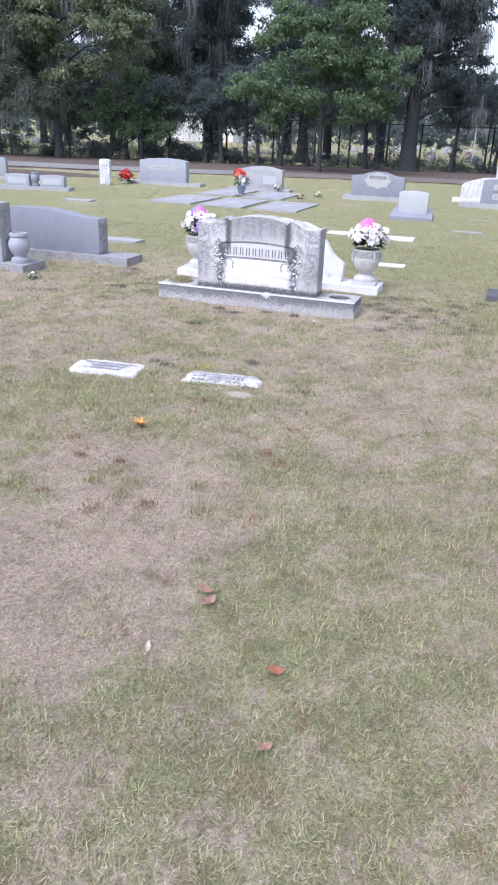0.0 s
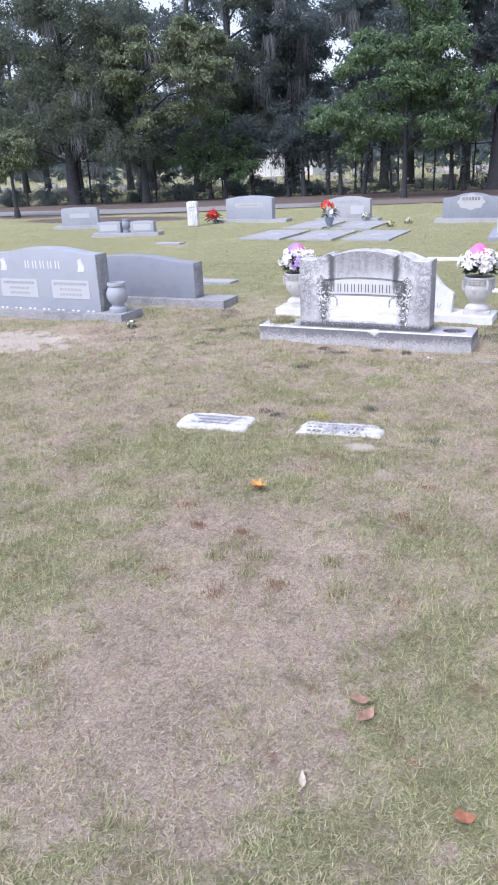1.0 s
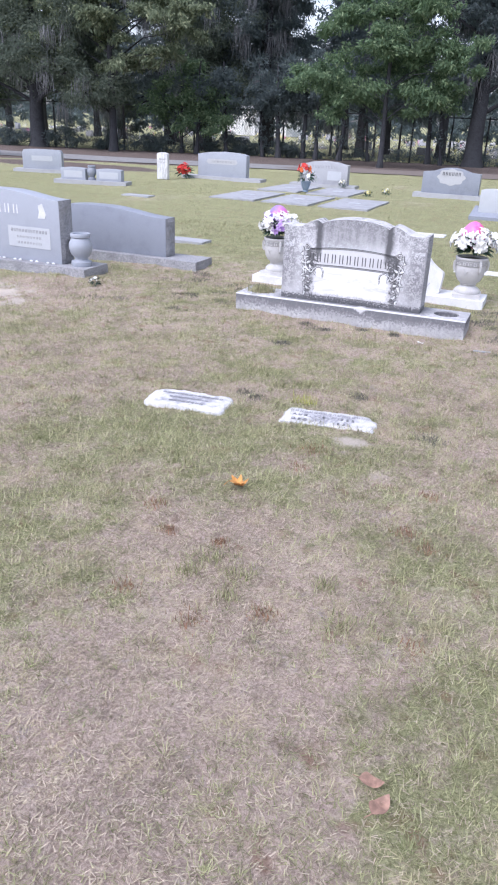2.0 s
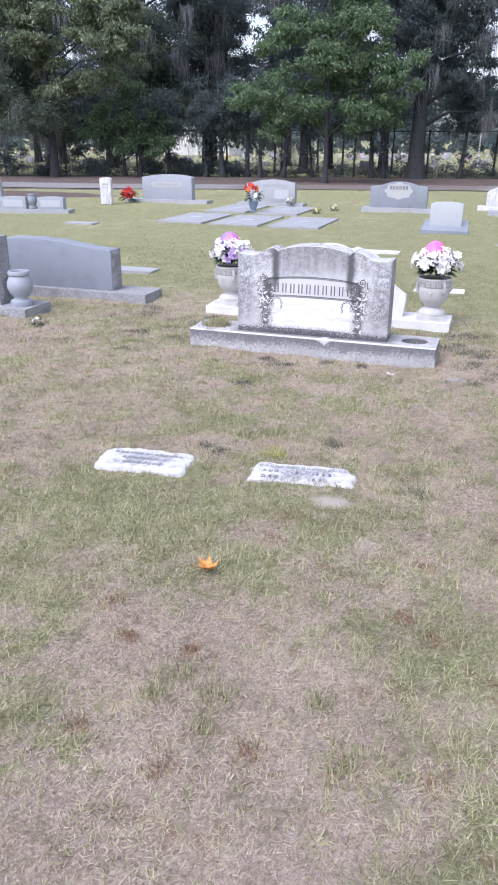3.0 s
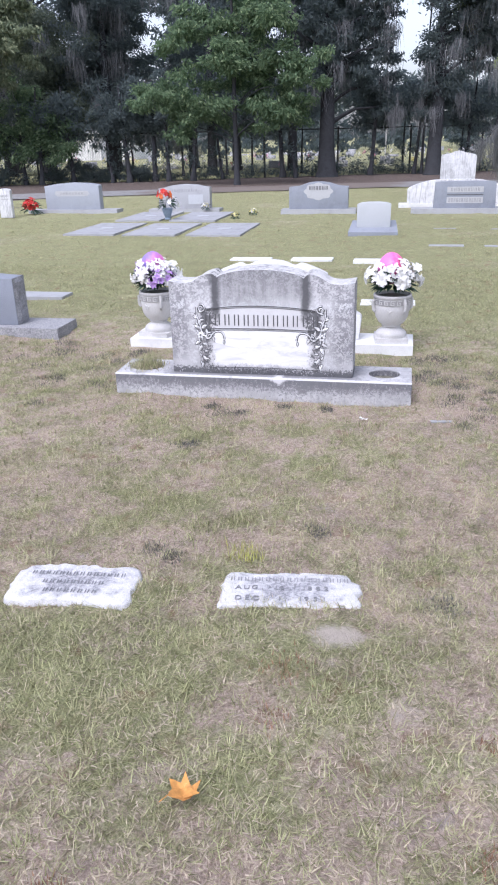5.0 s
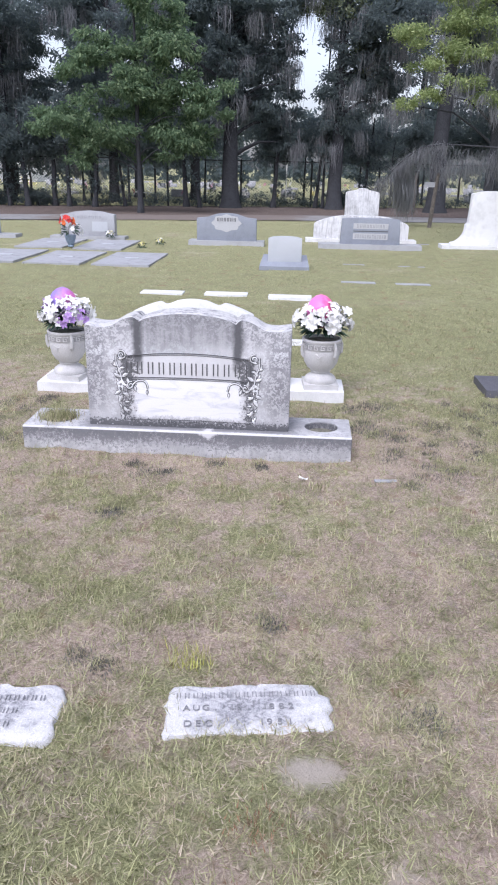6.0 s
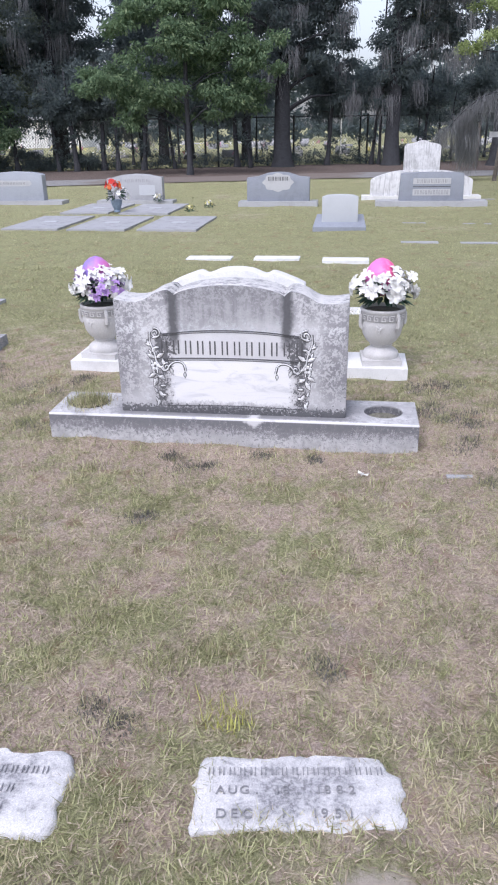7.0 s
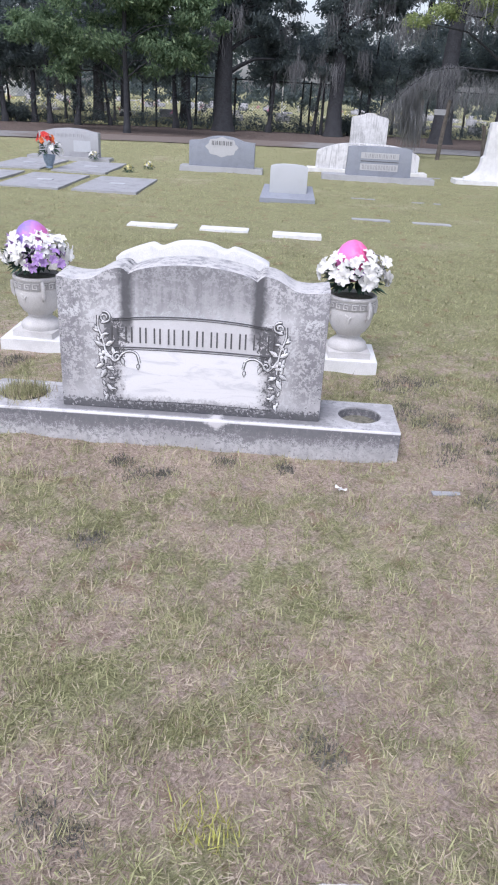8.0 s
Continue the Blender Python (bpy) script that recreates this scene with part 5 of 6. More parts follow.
die.location = (0, -0.02, 0.11)

m, die = simple_stone(-11.25, 11.1, 20.0, 1.02, [(-0.51, 0.40), (-0.47, 0.46), (-0.2, 0.475), (0.2, 0.475), (0.47, 0.46), (0.51, 0.40)], 0.2, (1.5, 0.4), GREY_GRANITE, PALE_GRANITE,
                      "weathered grey headstone with rounded shoulders", 0.07)
plate(die, -0.27, 0.27, 0.20, 0.32, -0.1, LIGHT_PANEL)
m = thing("headstone", -8.45, 9.15, 0, 12.0, "low grey headstone of two blocks on one base", "headstone")
part("base", box(-0.85, 0.85, -0.2, 0.2, -0.05, 0.07, 0.01), PALE_GRANITE, m)
for x in (-0.42, 0.42):
    part("die", tablet([(x - 0.29, 0.07), (x + 0.29, 0.07), (x + 0.29, 0.31), (x + 0.1, 0.325), (x - 0.1, 0.325), (x - 0.29, 0.31)], -0.1, 0.1, 0.008), GREY_GRANITE, m)
    ob = plate(m, x - 0.22, x + 0.22, 0.12, 0.26, -0.1, LIGHT_PANEL)
granite_urn(-8.45, 9.13, 0.07, BLUE_GRANITE, 0.3, 0.09, "small dark vase between two headstone blocks")
m = thing("headstone", -7.96, 11.55, 0, 0, "narrow upright white marble tablet headstone", "headstone")
die = part("die", tablet(standing(0.30, [(-0.15, 0.585), (-0.13, 0.61), (-0.05, 0.625), (0.05, 0.625), (0.13, 0.61), (0.15, 0.585)]), -0.05, 0.05, 0.008), STREAKED, m)
written(die, -0.05, LETTER_SOFT, (-0.09, 0.09, 0.47, 0.03, 5, 0.008), (-0.09, 0.09, 0.40, 0.02, 5, 0.006))

# ledgers
def ledger(x, y, w, d, h=0.022, rz=0.0):
    m = thing("grave_ledger", x, y, 0, rz, "flat grey granite grave slab lying in the grass", "grave slab", "slabs before the far headstones")
    part("slab", box(-w / 2, w / 2, -d / 2, d / 2, -0.05, h, 0.008), LEDGER_STONE, m)
    part("plate", box(-0.12, 0.12, -0.06, 0.06, h, h + 0.008, 0.002), LIGHT_PANEL, m, "small pale plate")


for x, y in ((-4.64, 9.2), (-3.49, 9.1), (-2.33, 9.1), (-4.55, 11.55), (-3.35, 11.45)):
    ledger(x, y, 0.96, 1.85)

def flush(x, y, w, d, mat, label, h=0.018, rz=0.0, group="flush markers"):
    m = thing("grave_marker", x, y, 0, rz, label, "grave marker", group)
    part("slab", box(-w / 2, w / 2, -d / 2, d / 2, -0.05, h, 0.006), mat, m)


for x, y in ((-1.15, 5.62), (-0.32, 5.64), (0.51, 5.55)):
    flush(x, y, 0.55, 0.24, WHITE_MARBLE, "small flush white marble marker in the lawn", 0.014)
flush(0.74, 2.9, 0.52, 0.25, WHITE_MARBLE, "small flush white marble marker in the lawn", 0.014)
for x, y in ((1.49, 7.1), (2.28, 7.05)):
    flush(x, y, 0.50, 0.13, PALE_GRANITE, "worn pale grey flush marker half lost in grass", 0.0)
for x, y in ((1.52, 9.25), (2.54, 9.15), (3.3, 13.4)):
    flush(x, y, 0.46, 0.13, LEDGER_STONE, "worn grey flush marker half lost in grass", -0.002)
for x, y in ((-6.3, 7.5), (-5.95, 5.25), (-2.95, 3.0)):
    flush(x, y, 0.6, 0.28, PALE_GRANITE, "worn grey flush marker in dry grass", 0.02)
flush(1.146, -0.262, 0.18, 0.03, LEDGER_STONE, "broken strip of pale stone in the turf", -0.002, 5)

m = thing("headstone", 2.35, 1.58, 0, 0, "dark granite headstone on a dark grey base", "headstone")
part("base", box(-0.33, 0.6, -0.2, 0.22, -0.05, 0.045, 0.008), CHARCOAL, m)
part("die", box(-0.13, 0.5, -0.09, 0.1, 0.07, 0.55, 0.006), DARK_GRANITE, m)


# ---- flowers on the far graves ----
def bouquet(x, y, z, r, mats, seed, label, vase=False):
    b = thing("flower_arrangement", x, y, z, 0, label, "flowers")
    h = 0.0
    if vase:
        part("pot", lathe([(0.06, 0), (0.065, 0.02), (0.05, 0.035), (0.085, 0.10), (0.105, 0.17), (0.115, 0.215), (0.118, 0.225), (0.10, 0.225), (0.09, 0.18)], 24), BLUE_GLAZE, b, "blue and grey glazed pot")
        h = 0.22
    part("leaves", leaf_spray(50, (0, 0, h + r * 0.5), (r, r, r), r * 0.8, seed), STEM, b, "dark green leaves")
    for k, (mat, count, off) in enumerate(mats):
        blossoms(b, mat, count, (off[0], -0.02, h + r * 0.8 + off[1]), (r * 0.75, r * 0.6, r * 0.7), r * 0.30, seed + k + 1)


bouquet(-3.92, 10.75, 0.022, 0.17, ((RED, 9, (-0.05, 0.12)), (ORANGE, 10, (-0.02, 0.1)), (PETAL, 6, (0.12, -0.05))), 71, "red and orange silk flowers in a glazed pot on the slab", True)
bouquet(-7.75, 12.3, 0.03, 0.20, ((RED, 20, (0, 0.0)),), 75, "bright red silk poinsettias on the headstone base")
bouquet(-3.57, 12.55, 0.06, 0.10, ((PETAL, 6, (0, 0.0)), (YELLOW, 4, (0, 0.0))), 78, "small white and yellow flowers by the headstone")
bouquet(-2.55, 11.0, 0.0, 0.09, ((YELLOW, 7, (0, 0)),), 81, "small pale yellow flowers lying in the grass")
bouquet(-2.35, 11.9, 0.0, 0.09, ((YELLOW, 6, (0, 0)), (PETAL, 3, (0, 0))), 83, "small pale yellow flowers lying in the grass")
bouquet(-4.72, 0.12, 0.085, 0.08, ((PETAL, 9, (0, 0)),), 87, "small white silk flowers on the headstone base")
bouquet(-2.42, 0.12, 0.0, 0.05, ((PETAL, 5, (0, 0)),), 89, "small fallen white flower beside the base")

# ---- trees ----
def leaf_cloud(clumps, count, size, g, twigs=16, droop=0.35):
    """Leaves gathered on twigs inside ellipsoids (x, y, z, rx, ry, rz): pointed quads."""
    vol = np.array([c[3] * c[4] * c[5] for c in clumps]) ** 0.7
    share = (count * vol / vol.sum()).astype(int)
    pos, out = [], []
    for c, n in zip(clumps, share):
        n_t = max(6, int(twigs * (c[3] * c[5]) ** 0.8))
        d = g.normal(size=(n_t, 3))
        d /= np.linalg.norm(d, axis=1)[:, None]
        t = d * (g.random(n_t) ** 0.45)[:, None] * np.array(c[3:6]) + np.array(c[:3])
        pick = g.integers(0, n_t, n)
        spread = 0.14 * (c[3] + c[5]) ** 0.5
        p = t[pick] + g.normal(size=(n, 3)) * np.array([spread, spread, spread * 0.6])
        pos.append(p)
        out.append(d[pick])
    p, d = np.concatenate(pos), np.concatenate(out)
    n = len(p)
    axis = d + g.normal(size=(n, 3)) * 0.7
    axis[:, 2] -= droop
    axis /= np.linalg.norm(axis, axis=1)[:, None]
    side = np.cross(axis, g.normal(size=(n, 3)))
    side /= np.linalg.norm(side, axis=1)[:, None] + 1e-9
    s = (size * g.uniform(0.6, 1.4, n))[:, None]
    v = np.stack([p - axis * s * 0.5, p + side * s * 0.2, p + axis * s * 0.58, p - side * s * 0.2], 1).reshape(-1, 3)
    return v, np.arange(4 * n).reshape(-1, 4)


def moss_cloud(anchors, per, length, g, width=0.035, spread=0.25):
    """Hanging strands: each a chain of three narrowing quads."""
    a = np.repeat(np.asarray(anchors, float), per, 0)
    n = len(a)
    a = a + g.normal(size=(n, 3)) * np.array([spread, spread, spread * 0.4])
    ln = length * g.uniform(0.3, 1.2, n)
    th = g.uniform(0, 6.283, n)
    side = np.stack([np.cos(th), np.sin(th), 0 * th], 1) * (width * g.uniform(0.5, 1.4, n))[:, None]
    levels = []
    off = np.zeros((n, 3))
    for k, w in enumerate((0.6, 1.0, 0.8, 0.15)):
        q = a + off
        levels.append(np.stack([q - side * w, q + side * w], 1))
        off = off + np.stack([g.normal(size=n) * 0.05, g.normal(size=n) * 0.05, -ln / 3], 1)
    v = np.concatenate(levels, 1).reshape(-1, 3)
    base = np.arange(n)[:, None] * 8
    f = np.concatenate([base + np.array([2 * k, 2 * k + 1, 2 * k + 3, 2 * k + 2]) for k in range(3)], 0)
    return v, f


def trunk_mesh(h, r, clumps, g, lean=(0, 0), limbs=True):
    bm = bmesh.new()
    pts, rad = [], []
    bend = g.normal(size=(9, 2)) * r * 0.35
    for k in range(9):
        u = k / 8
        pts.append((lean[0] * u + bend[k][0] * u, lean[1] * u + bend[k][1] * u, -0.1 + (h + 0.1) * u))
        rad.append(r * (1.0 - 0.7 * u) * (1.55 if k == 0 else 1.0))
    pts.insert(1, (0, 0, 0.25))
    rad.insert(1, r * 1.12)
    tube_into(bm, pts, rad, 10)
    if limbs:
        for c in clumps:
            u = min(0.9, max(0.2, (c[2] - 0.35 * math.hypot(c[0], c[1])) / h))
            k = u * 8
            i = min(7, int(k))
            p, q = Vector(pts[i + 1]), Vector(pts[min(9, i + 2)])
            s = p.lerp(q, k - i)
            e = Vector(c[:3])
            mid = s.lerp(e, 0.5) + Vector((g.normal() * 0.15, g.normal() * 0.15, 0.12 * (e - s).length))
            rr = r * (0.32 - 0.18 * u)
            tube_into(bm, [s, s.lerp(mid, 0.5) + Vector((0, 0, 0.05)), mid, mid.lerp(e, 0.6), e], [rr, rr * 0.8, rr * 0.6, rr * 0.35, rr * 0.12], 6)
    return bm


def sprays(g, clumps, count):
    """Breaks each clump into flat, overlapping leafy sprays on its outside."""
    out = []
    for x, y, z, rx, ry, rz in clumps:
        for k in range(count):
            a, e = g.uniform(0, 6.283), g.uniform(-0.7, 1.0)
            c = math.sqrt(max(0, 1 - e * e)) * g.uniform(0.55, 1.0)
            s = g.uniform(0.32, 0.55)
            out.append((x + rx * c * math.cos(a), y + ry * c * math.sin(a), z + rz * e, rx * s, ry * s, (0.22 + 0.2 * g.random()) * rz))
    return out


def tree(x, y, h, r, clumps, leaves, size, mat, seed, label, moss=0, moss_len=1.2, lean=(0, 0), name="tree", droop=0.35, layers=0):
    g = np.random.default_rng(seed)
    t = thing(name, x, y, 0, 0, label, "tree")
    part("trunk", trunk_mesh(h, r, clumps, g, lean), BARK, t, "", 60)
    if layers:
        clumps = sprays(g, clumps, layers)
    v, f = leaf_cloud(clumps, leaves, size, g, droop=droop)
    part("crown", raw_mesh("crown", v, f), mat, t)
    if moss:
        an = []
        for k in range(moss):
            c = clumps[g.integers(0, len(clumps))]
            a = g.uniform(0, 6.283)
            an.append((c[0] + c[3] * 0.8 * math.cos(a), c[1] + c[4] * 0.8 * math.sin(a), c[2] - c[5] * g.uniform(0.0, 0.8)))
        v, f = moss_cloud(an, 55, moss_len * 0.6, g, 0.008, 0.16)
        part("hanging_moss", raw_mesh("hanging_moss", v, f), MOSS, t, "grey hanging moss")["kind"] = "stuff"
    return t


def crown(g, n, x, y, z, spread):
    """n clumps strewn within spread (sx, sy, sz) round a middle."""
    return [(x + g.uniform(-1, 1) * spread[0], y + g.uniform(-1, 1) * spread[1], z + g.uniform(-1, 1) * spread[2], g.uniform(1.0, 1.8), g.uniform(0.9, 1.5), g.uniform(0.7, 1.2)) for k in range(n)]


G, LOW = np.random.default_rng(17), np.random.default_rng(18)
# green tree before the fence
mid_clumps = [(-0.2, 0, 3.0, 1.8, 1.4, 1.0), (-2.2, -0.2, 3.0, 1.3, 1.1, 0.8), (1.7, -0.3, 3.2, 1.4, 1.2, 0.9), (2.6, 0, 3.6, 0.9, 0.9, 0.6), (-1.0, -0.3, 4.2, 1.5, 1.2, 0.9),
              (1.0, -0.2, 4.6, 1.5, 1.2, 0.9), (0.0, 0, 5.6, 1.5, 1.3, 1.0), (0.6, 0, 6.9, 1.2, 1.1, 0.9), (-0.4, 0.2, 7.9, 1.0, 1.0, 0.8), (-1.6, 0.3, 2.0, 1.2, 1.0, 0.7), (0.9, 0.2, 2.2, 1.3, 1.0, 0.6),
              (-2.9, 0, 2.6, 0.8, 0.8, 0.5), (2.1, 0, 2.4, 0.9, 0.8, 0.5)]
tree(-5.1, 23.0, 7.2, 0.10, mid_clumps, 46000, 0.14, LEAF_MID, 3, "bushy green broadleaf tree with thin trunk by the lane", droop=0.6, layers=9)

# big dark oaks with moss
DARK = "tall dark oak with hanging grey moss"
tree(-2.35, 27.9, 10, 0.36, crown(G, 9, -1.5, 0.3, 7.2, (2.2, 1.5, 1.4)) + [(0.9, 0, 5.6, 1.1, 1, 1.0), (1.5, 0, 4.3, 1.0, 0.9, 0.8), (1.2, 0.5, 7.2, 1.2, 1.2, 0.9), (1.9, 0.5, 3.4, 0.9, 0.7, 0.6), (0.3, 0.8, 4.4, 1.0, 1, 0.8), (3.0, 0.6, 8.0, 1.6, 1.2, 0.8), (2.2, 0.3, 2.6, 0.7, 0.6, 0.35), (1.9, 0, 7.0, 0.9, 0.9, 1.0), (2.0, 0, 5.8, 0.8, 0.8, 0.8), (2.1, 0, 4.7, 0.7, 0.7, 0.6), (0.1, -0.6, 4.4, 0.7, 0.5, 0.7), (-0.3, -0.6, 5.6, 0.9, 0.6, 0.7), (-0.6, -0.4, 3.6, 0.7, 0.5, 0.4)],
     60000, 0.155, LEAF_DARK, 21, "large dark oak with thick trunk and hanging grey moss", 40, 1.5)
tree(1.95, 28.3, 10, 0.30, [(0, 0, 2.5, 0.7, 0.7, 0.7), (0.1, 0, 3.4, 1.0, 0.9, 0.8), (0.3, 0, 4.6, 1.2, 1.1, 0.9), (0.9, 0, 5.2, 1.2, 1.1, 0.9), (0.5, 0, 6.2, 1.2, 1.2, 0.9), (1.8, 0, 6.2, 1.3, 1.1, 0.9), (0.9, 0, 7.4, 1.6, 1.3, 0.9), (2.4, 0, 7.4, 1.6, 1.3, 0.9), (0.0, 0, 8.8, 2.0, 1.5, 0.9), (1.7, 0, 4.2, 0.9, 0.8, 0.6), (2.2, 0, 5.0, 0.9, 0.8, 0.7)],
     38000, 0.15, LEAF_DARK, 22, "tall dark oak wrapped in creeper with grey moss", 34, 1.6)
tree(1.5, 29.0, 8.5, 0.06, [(1.3, -0.3, 6.0, 0.9, 0.8, 0.7), (0.8, -0.3, 7.2, 1.4, 1.0, 0.7), (2.4, -0.3, 7.4, 1.2, 1.0, 0.6), (1.6, -0.4, 5.1, 0.6, 0.6, 0.5), (-0.9, 0, 7.7, 1.2, 1.0, 0.5)], 9000, 0.14, LEAF_OLIVE, 32, "slender olive-green tree before a dark oak", 16, 1.2)
tree(6.0, 27.5, 10, 0.36, crown(G, 9, 0.6, 0, 7.4, (2.4, 1.5, 1.4)), 20000, 0.16, LEAF_DARK, 33, "dark oak with thick trunk and long grey moss", 14, 1.5)
tree(-15.0, 28.6, 10, 0.32, crown(G, 13, 0.9, 0, 6.8, (1.5, 1.5, 3.4)) + crown(LOW, 6, 0, 0, 2.9, (2.2, 1.0, 0.8)), 52000, 0.135, LEAF_OAK, 23, DARK, 36, 1.6)
tree(-12.2, 29.2, 10, 0.26, crown(G, 15, -0.3, 0, 6.4, (1.5, 1.5, 3.4)) + crown(LOW, 4, 0, 0, 2.9, (1.8, 1.0, 0.7)), 50000, 0.14, LEAF_DARK, 24, DARK, 40, 1.8)
tree(-20.6, 23.2, 9, 0.34, crown(G, 17, 0.5, 0, 6.4, (3.0, 2.0, 3.4)) + crown(LOW, 8, 0, 0, 3.0, (3.6, 1.5, 0.8)), 50000, 0.145, LEAF_OAK, 25, "large dark oak with hanging grey moss", 36, 1.4)
tree(-8.0, 31.0, 10, 0.22, crown(G, 12, 0, 0, 6.0, (2.0, 1.5, 3.0)), 34000, 0.16, LEAF_DARK, 26, DARK, 36, 1.8)
tree(-19.6, 33.5, 11, 0.28, crown(G, 15, 0, 0, 7.0, (2.2, 1.5, 3.8)) + crown(LOW, 7, 0, 0, 2.6, (3.0, 1.0, 1.0)), 30000, 0.19, LEAF_DARK, 27, "dark oak beyond the fence with moss", 30, 1.8)
tree(-25.5, 30.0, 11, 0.3, crown(G, 18, 0, 0, 6.6, (3.6, 1.5, 4.0)) + crown(LOW, 12, 0, 0, 3.4, (4.5, 1.0, 1.6)), 30000, 0.21, LEAF_OAK, 28, "dark oak beyond the fence with moss", 26, 1.6)
tree(9.8, 33.0, 11, 0.28, crown(G, 12, 0, 0, 6.4, (2.6, 1.5, 3.0)), 18000, 0.2, LEAF_DARK, 29, "dark oak beyond the fence with moss", 30, 1.8)
tree(15.0, 32.0, 11, 0.28, crown(G, 12, 0, 0, 6.0, (3.0, 1.5, 3.2)), 16000, 0.2, LEAF_DARK, 30, "dark oak beyond the fence with moss", 26, 1.8)
tree(-4.8, 35.0, 11, 0.25, crown(G, 10, -0.5, 0, 7.0, (2.4, 1.5, 2.6)), 16000, 0.2, LEAF_DARK, 31, "dark oak beyond the fence with moss", 26, 1.8)
tree(-31.5, 27.0, 11, 0.3, crown(LOW, 22, 0, 0, 5.6, (3.4, 1.5, 3.6)), 26000, 0.19, LEAF_OAK, 35, "dark oak by the lane with moss", 18, 1.6)
tree(-36.5, 33.0, 11, 0.3, crown(LOW, 22, 0, 0, 6.0, (4.0, 1.5, 4.4)), 22000, 0.22, LEAF_DARK, 36, "dark oak beyond the fence with moss", 18, 1.6)
for k, x in enumerate((-42.0, -37.5, -33.0, -29.0, -25.5, -21.5, -15.5, -11.6, -8.0, -3.8, 7.0, 11.5, 16.0, 20.5)):
    tree(x, 39.0 + 2.5 * math.sin(x), 11, 0.24, crown(G, 18, 0, 0, 6.4, (2.2, 1.5, 4.8)), 9000, 0.29, LEAF_DARK, 130 + k, "dark mossy tree in the wood beyond the fence", 12, 1.8)

# low dark trees behind the fence, below the oaks
for k, x in enumerate((-11.2, -9.3, -7.3, -5.9, -3.9, -0.7, 0.7, 3.4, 4.8, 6.6, 8.6)):
    g = np.random.default_rng(200 + k)
    low = [(g.uniform(-1.2, 1.2), g.uniform(-0.5, 0.5), g.uniform(2.1, 3.3), g.uniform(0.6, 1.0), g.uniform(0.5, 0.8), g.uniform(0.45, 0.7)) for q in range(6)]
    tree(x, float(fence_y(x)) + g.uniform(1.5, 4.5), 2.8, 0.06, low, 8000, 0.13, LEAF_DARK, 220 + k, "low dark leafy tree behind the fence")

# olive drooping trees on the other side
tree(-16.6, 23.0, 7.5, 0.17, [(0.6, -0.3, 5.0, 1.6, 1.2, 0.8), (2.2, -0.5, 4.9, 1.5, 1.1, 0.8), (3.3, -0.4, 4.4, 1.0, 0.9, 0.6), (-1.2, -0.3, 4.6, 1.4, 1.1, 0.8), (-2.6, -0.2, 4.0, 1.2, 1.0, 0.7), (1.2, 0, 6.3, 1.5, 1.2, 0.8), (-0.8, 0, 6.2, 1.4, 1.1, 0.8), (0.4, -0.2, 3.6, 1.1, 0.9, 0.6), (2.9, 0, 6.0, 1.2, 1.0, 0.7), (-2.2, -0.4, 3.0, 1.1, 0.9, 0.5), (-3.4, -0.4, 3.4, 1.2, 0.9, 0.5), (1.6, -0.4, 3.5, 1.0, 0.9, 0.5), (-3.8, 0, 5.2, 1.3, 1.0, 0.7), (-0.8, -0.4, 2.6, 0.8, 0.7, 0.4), (-4.8, -0.5, 4.2, 1.2, 0.9, 0.6), (-5.6, -0.4, 3.2, 1.1, 0.9, 0.5), (-5.4, 0, 5.6, 1.3, 1.0, 0.7), (3.9, -0.3, 5.2, 0.9, 0.8, 0.5), (2.6, -0.4, 3.7, 0.8, 0.7, 0.4)],
     50000, 0.16, LEAF_OLIVE, 41, "olive-green tree with drooping leafy branches", 10, 1.0, droop=0.9, layers=8)
tree(-17.3, 15.4, 2.6, 0.09, [(-0.2, 0, 2.5, 0.8, 0.8, 0.45), (0.5, 0, 2.3, 0.7, 0.7, 0.4), (-0.9, 0, 2.2, 0.8, 0.7, 0.45), (0.1, 0, 1.8, 0.7, 0.7, 0.35), (-0.6, 0, 1.6, 0.6, 0.6, 0.3)],
     7500, 0.13, LEAF_OLIVE, 42, "small drooping olive-green tree by the lane", droop=0.9)
tree(-14.4, 25.0, 3.4, 0.08, [(0, 0, 2.6, 1.3, 1.0, 0.8), (1.3, 0, 2.2, 1.1, 0.9, 0.7), (-1.0, 0, 1.8, 1.2, 0.9, 0.7), (0.6, 0, 1.2, 1.3, 0.9, 0.6), (1.8, 0, 1.3, 0.9, 0.8, 0.6), (0.2, 0, 3.4, 0.9, 0.8, 0.6)],
     16000, 0.13, LEAF_MID, 43, "dense green shrubby tree at the fence")
# light yellow-green tree with trailing moss
tree(6.6, 21.5, 8, 0.16, [(-2.9, -0.6, 3.45, 0.5, 0.5, 0.10), (-2.3, -0.7, 3.75, 0.7, 0.6, 0.14), (-1.5, -0.6, 4.1, 0.8, 0.6, 0.15), (-2.5, -0.5, 4.5, 0.7, 0.6, 0.2), (-0.5, -0.6, 3.7, 0.8, 0.7, 0.15), (0.3, -0.6, 3.5, 0.8, 0.7, 0.15),
                           (-1.9, -0.4, 5.1, 1.0, 0.8, 0.25), (-0.8, -0.3, 4.9, 1.0, 0.8, 0.25), (-2.6, -0.3, 5.5, 0.8, 0.7, 0.25), (-1.2, 0, 5.9, 1.2, 0.9, 0.35), (0.3, -0.2, 5.6, 1.1, 0.9, 0.35), (-0.2, 0, 6.8, 1.4, 1.1, 0.5), (-1.8, 0, 6.6, 1.0, 0.8, 0.3), (1.4, 0, 4.6, 1.0, 0.9, 0.3)],
     28000, 0.10, LEAF_LIME, 44, "airy yellow-green tree with trailing grey moss", 30, 1.0, droop=0.1)


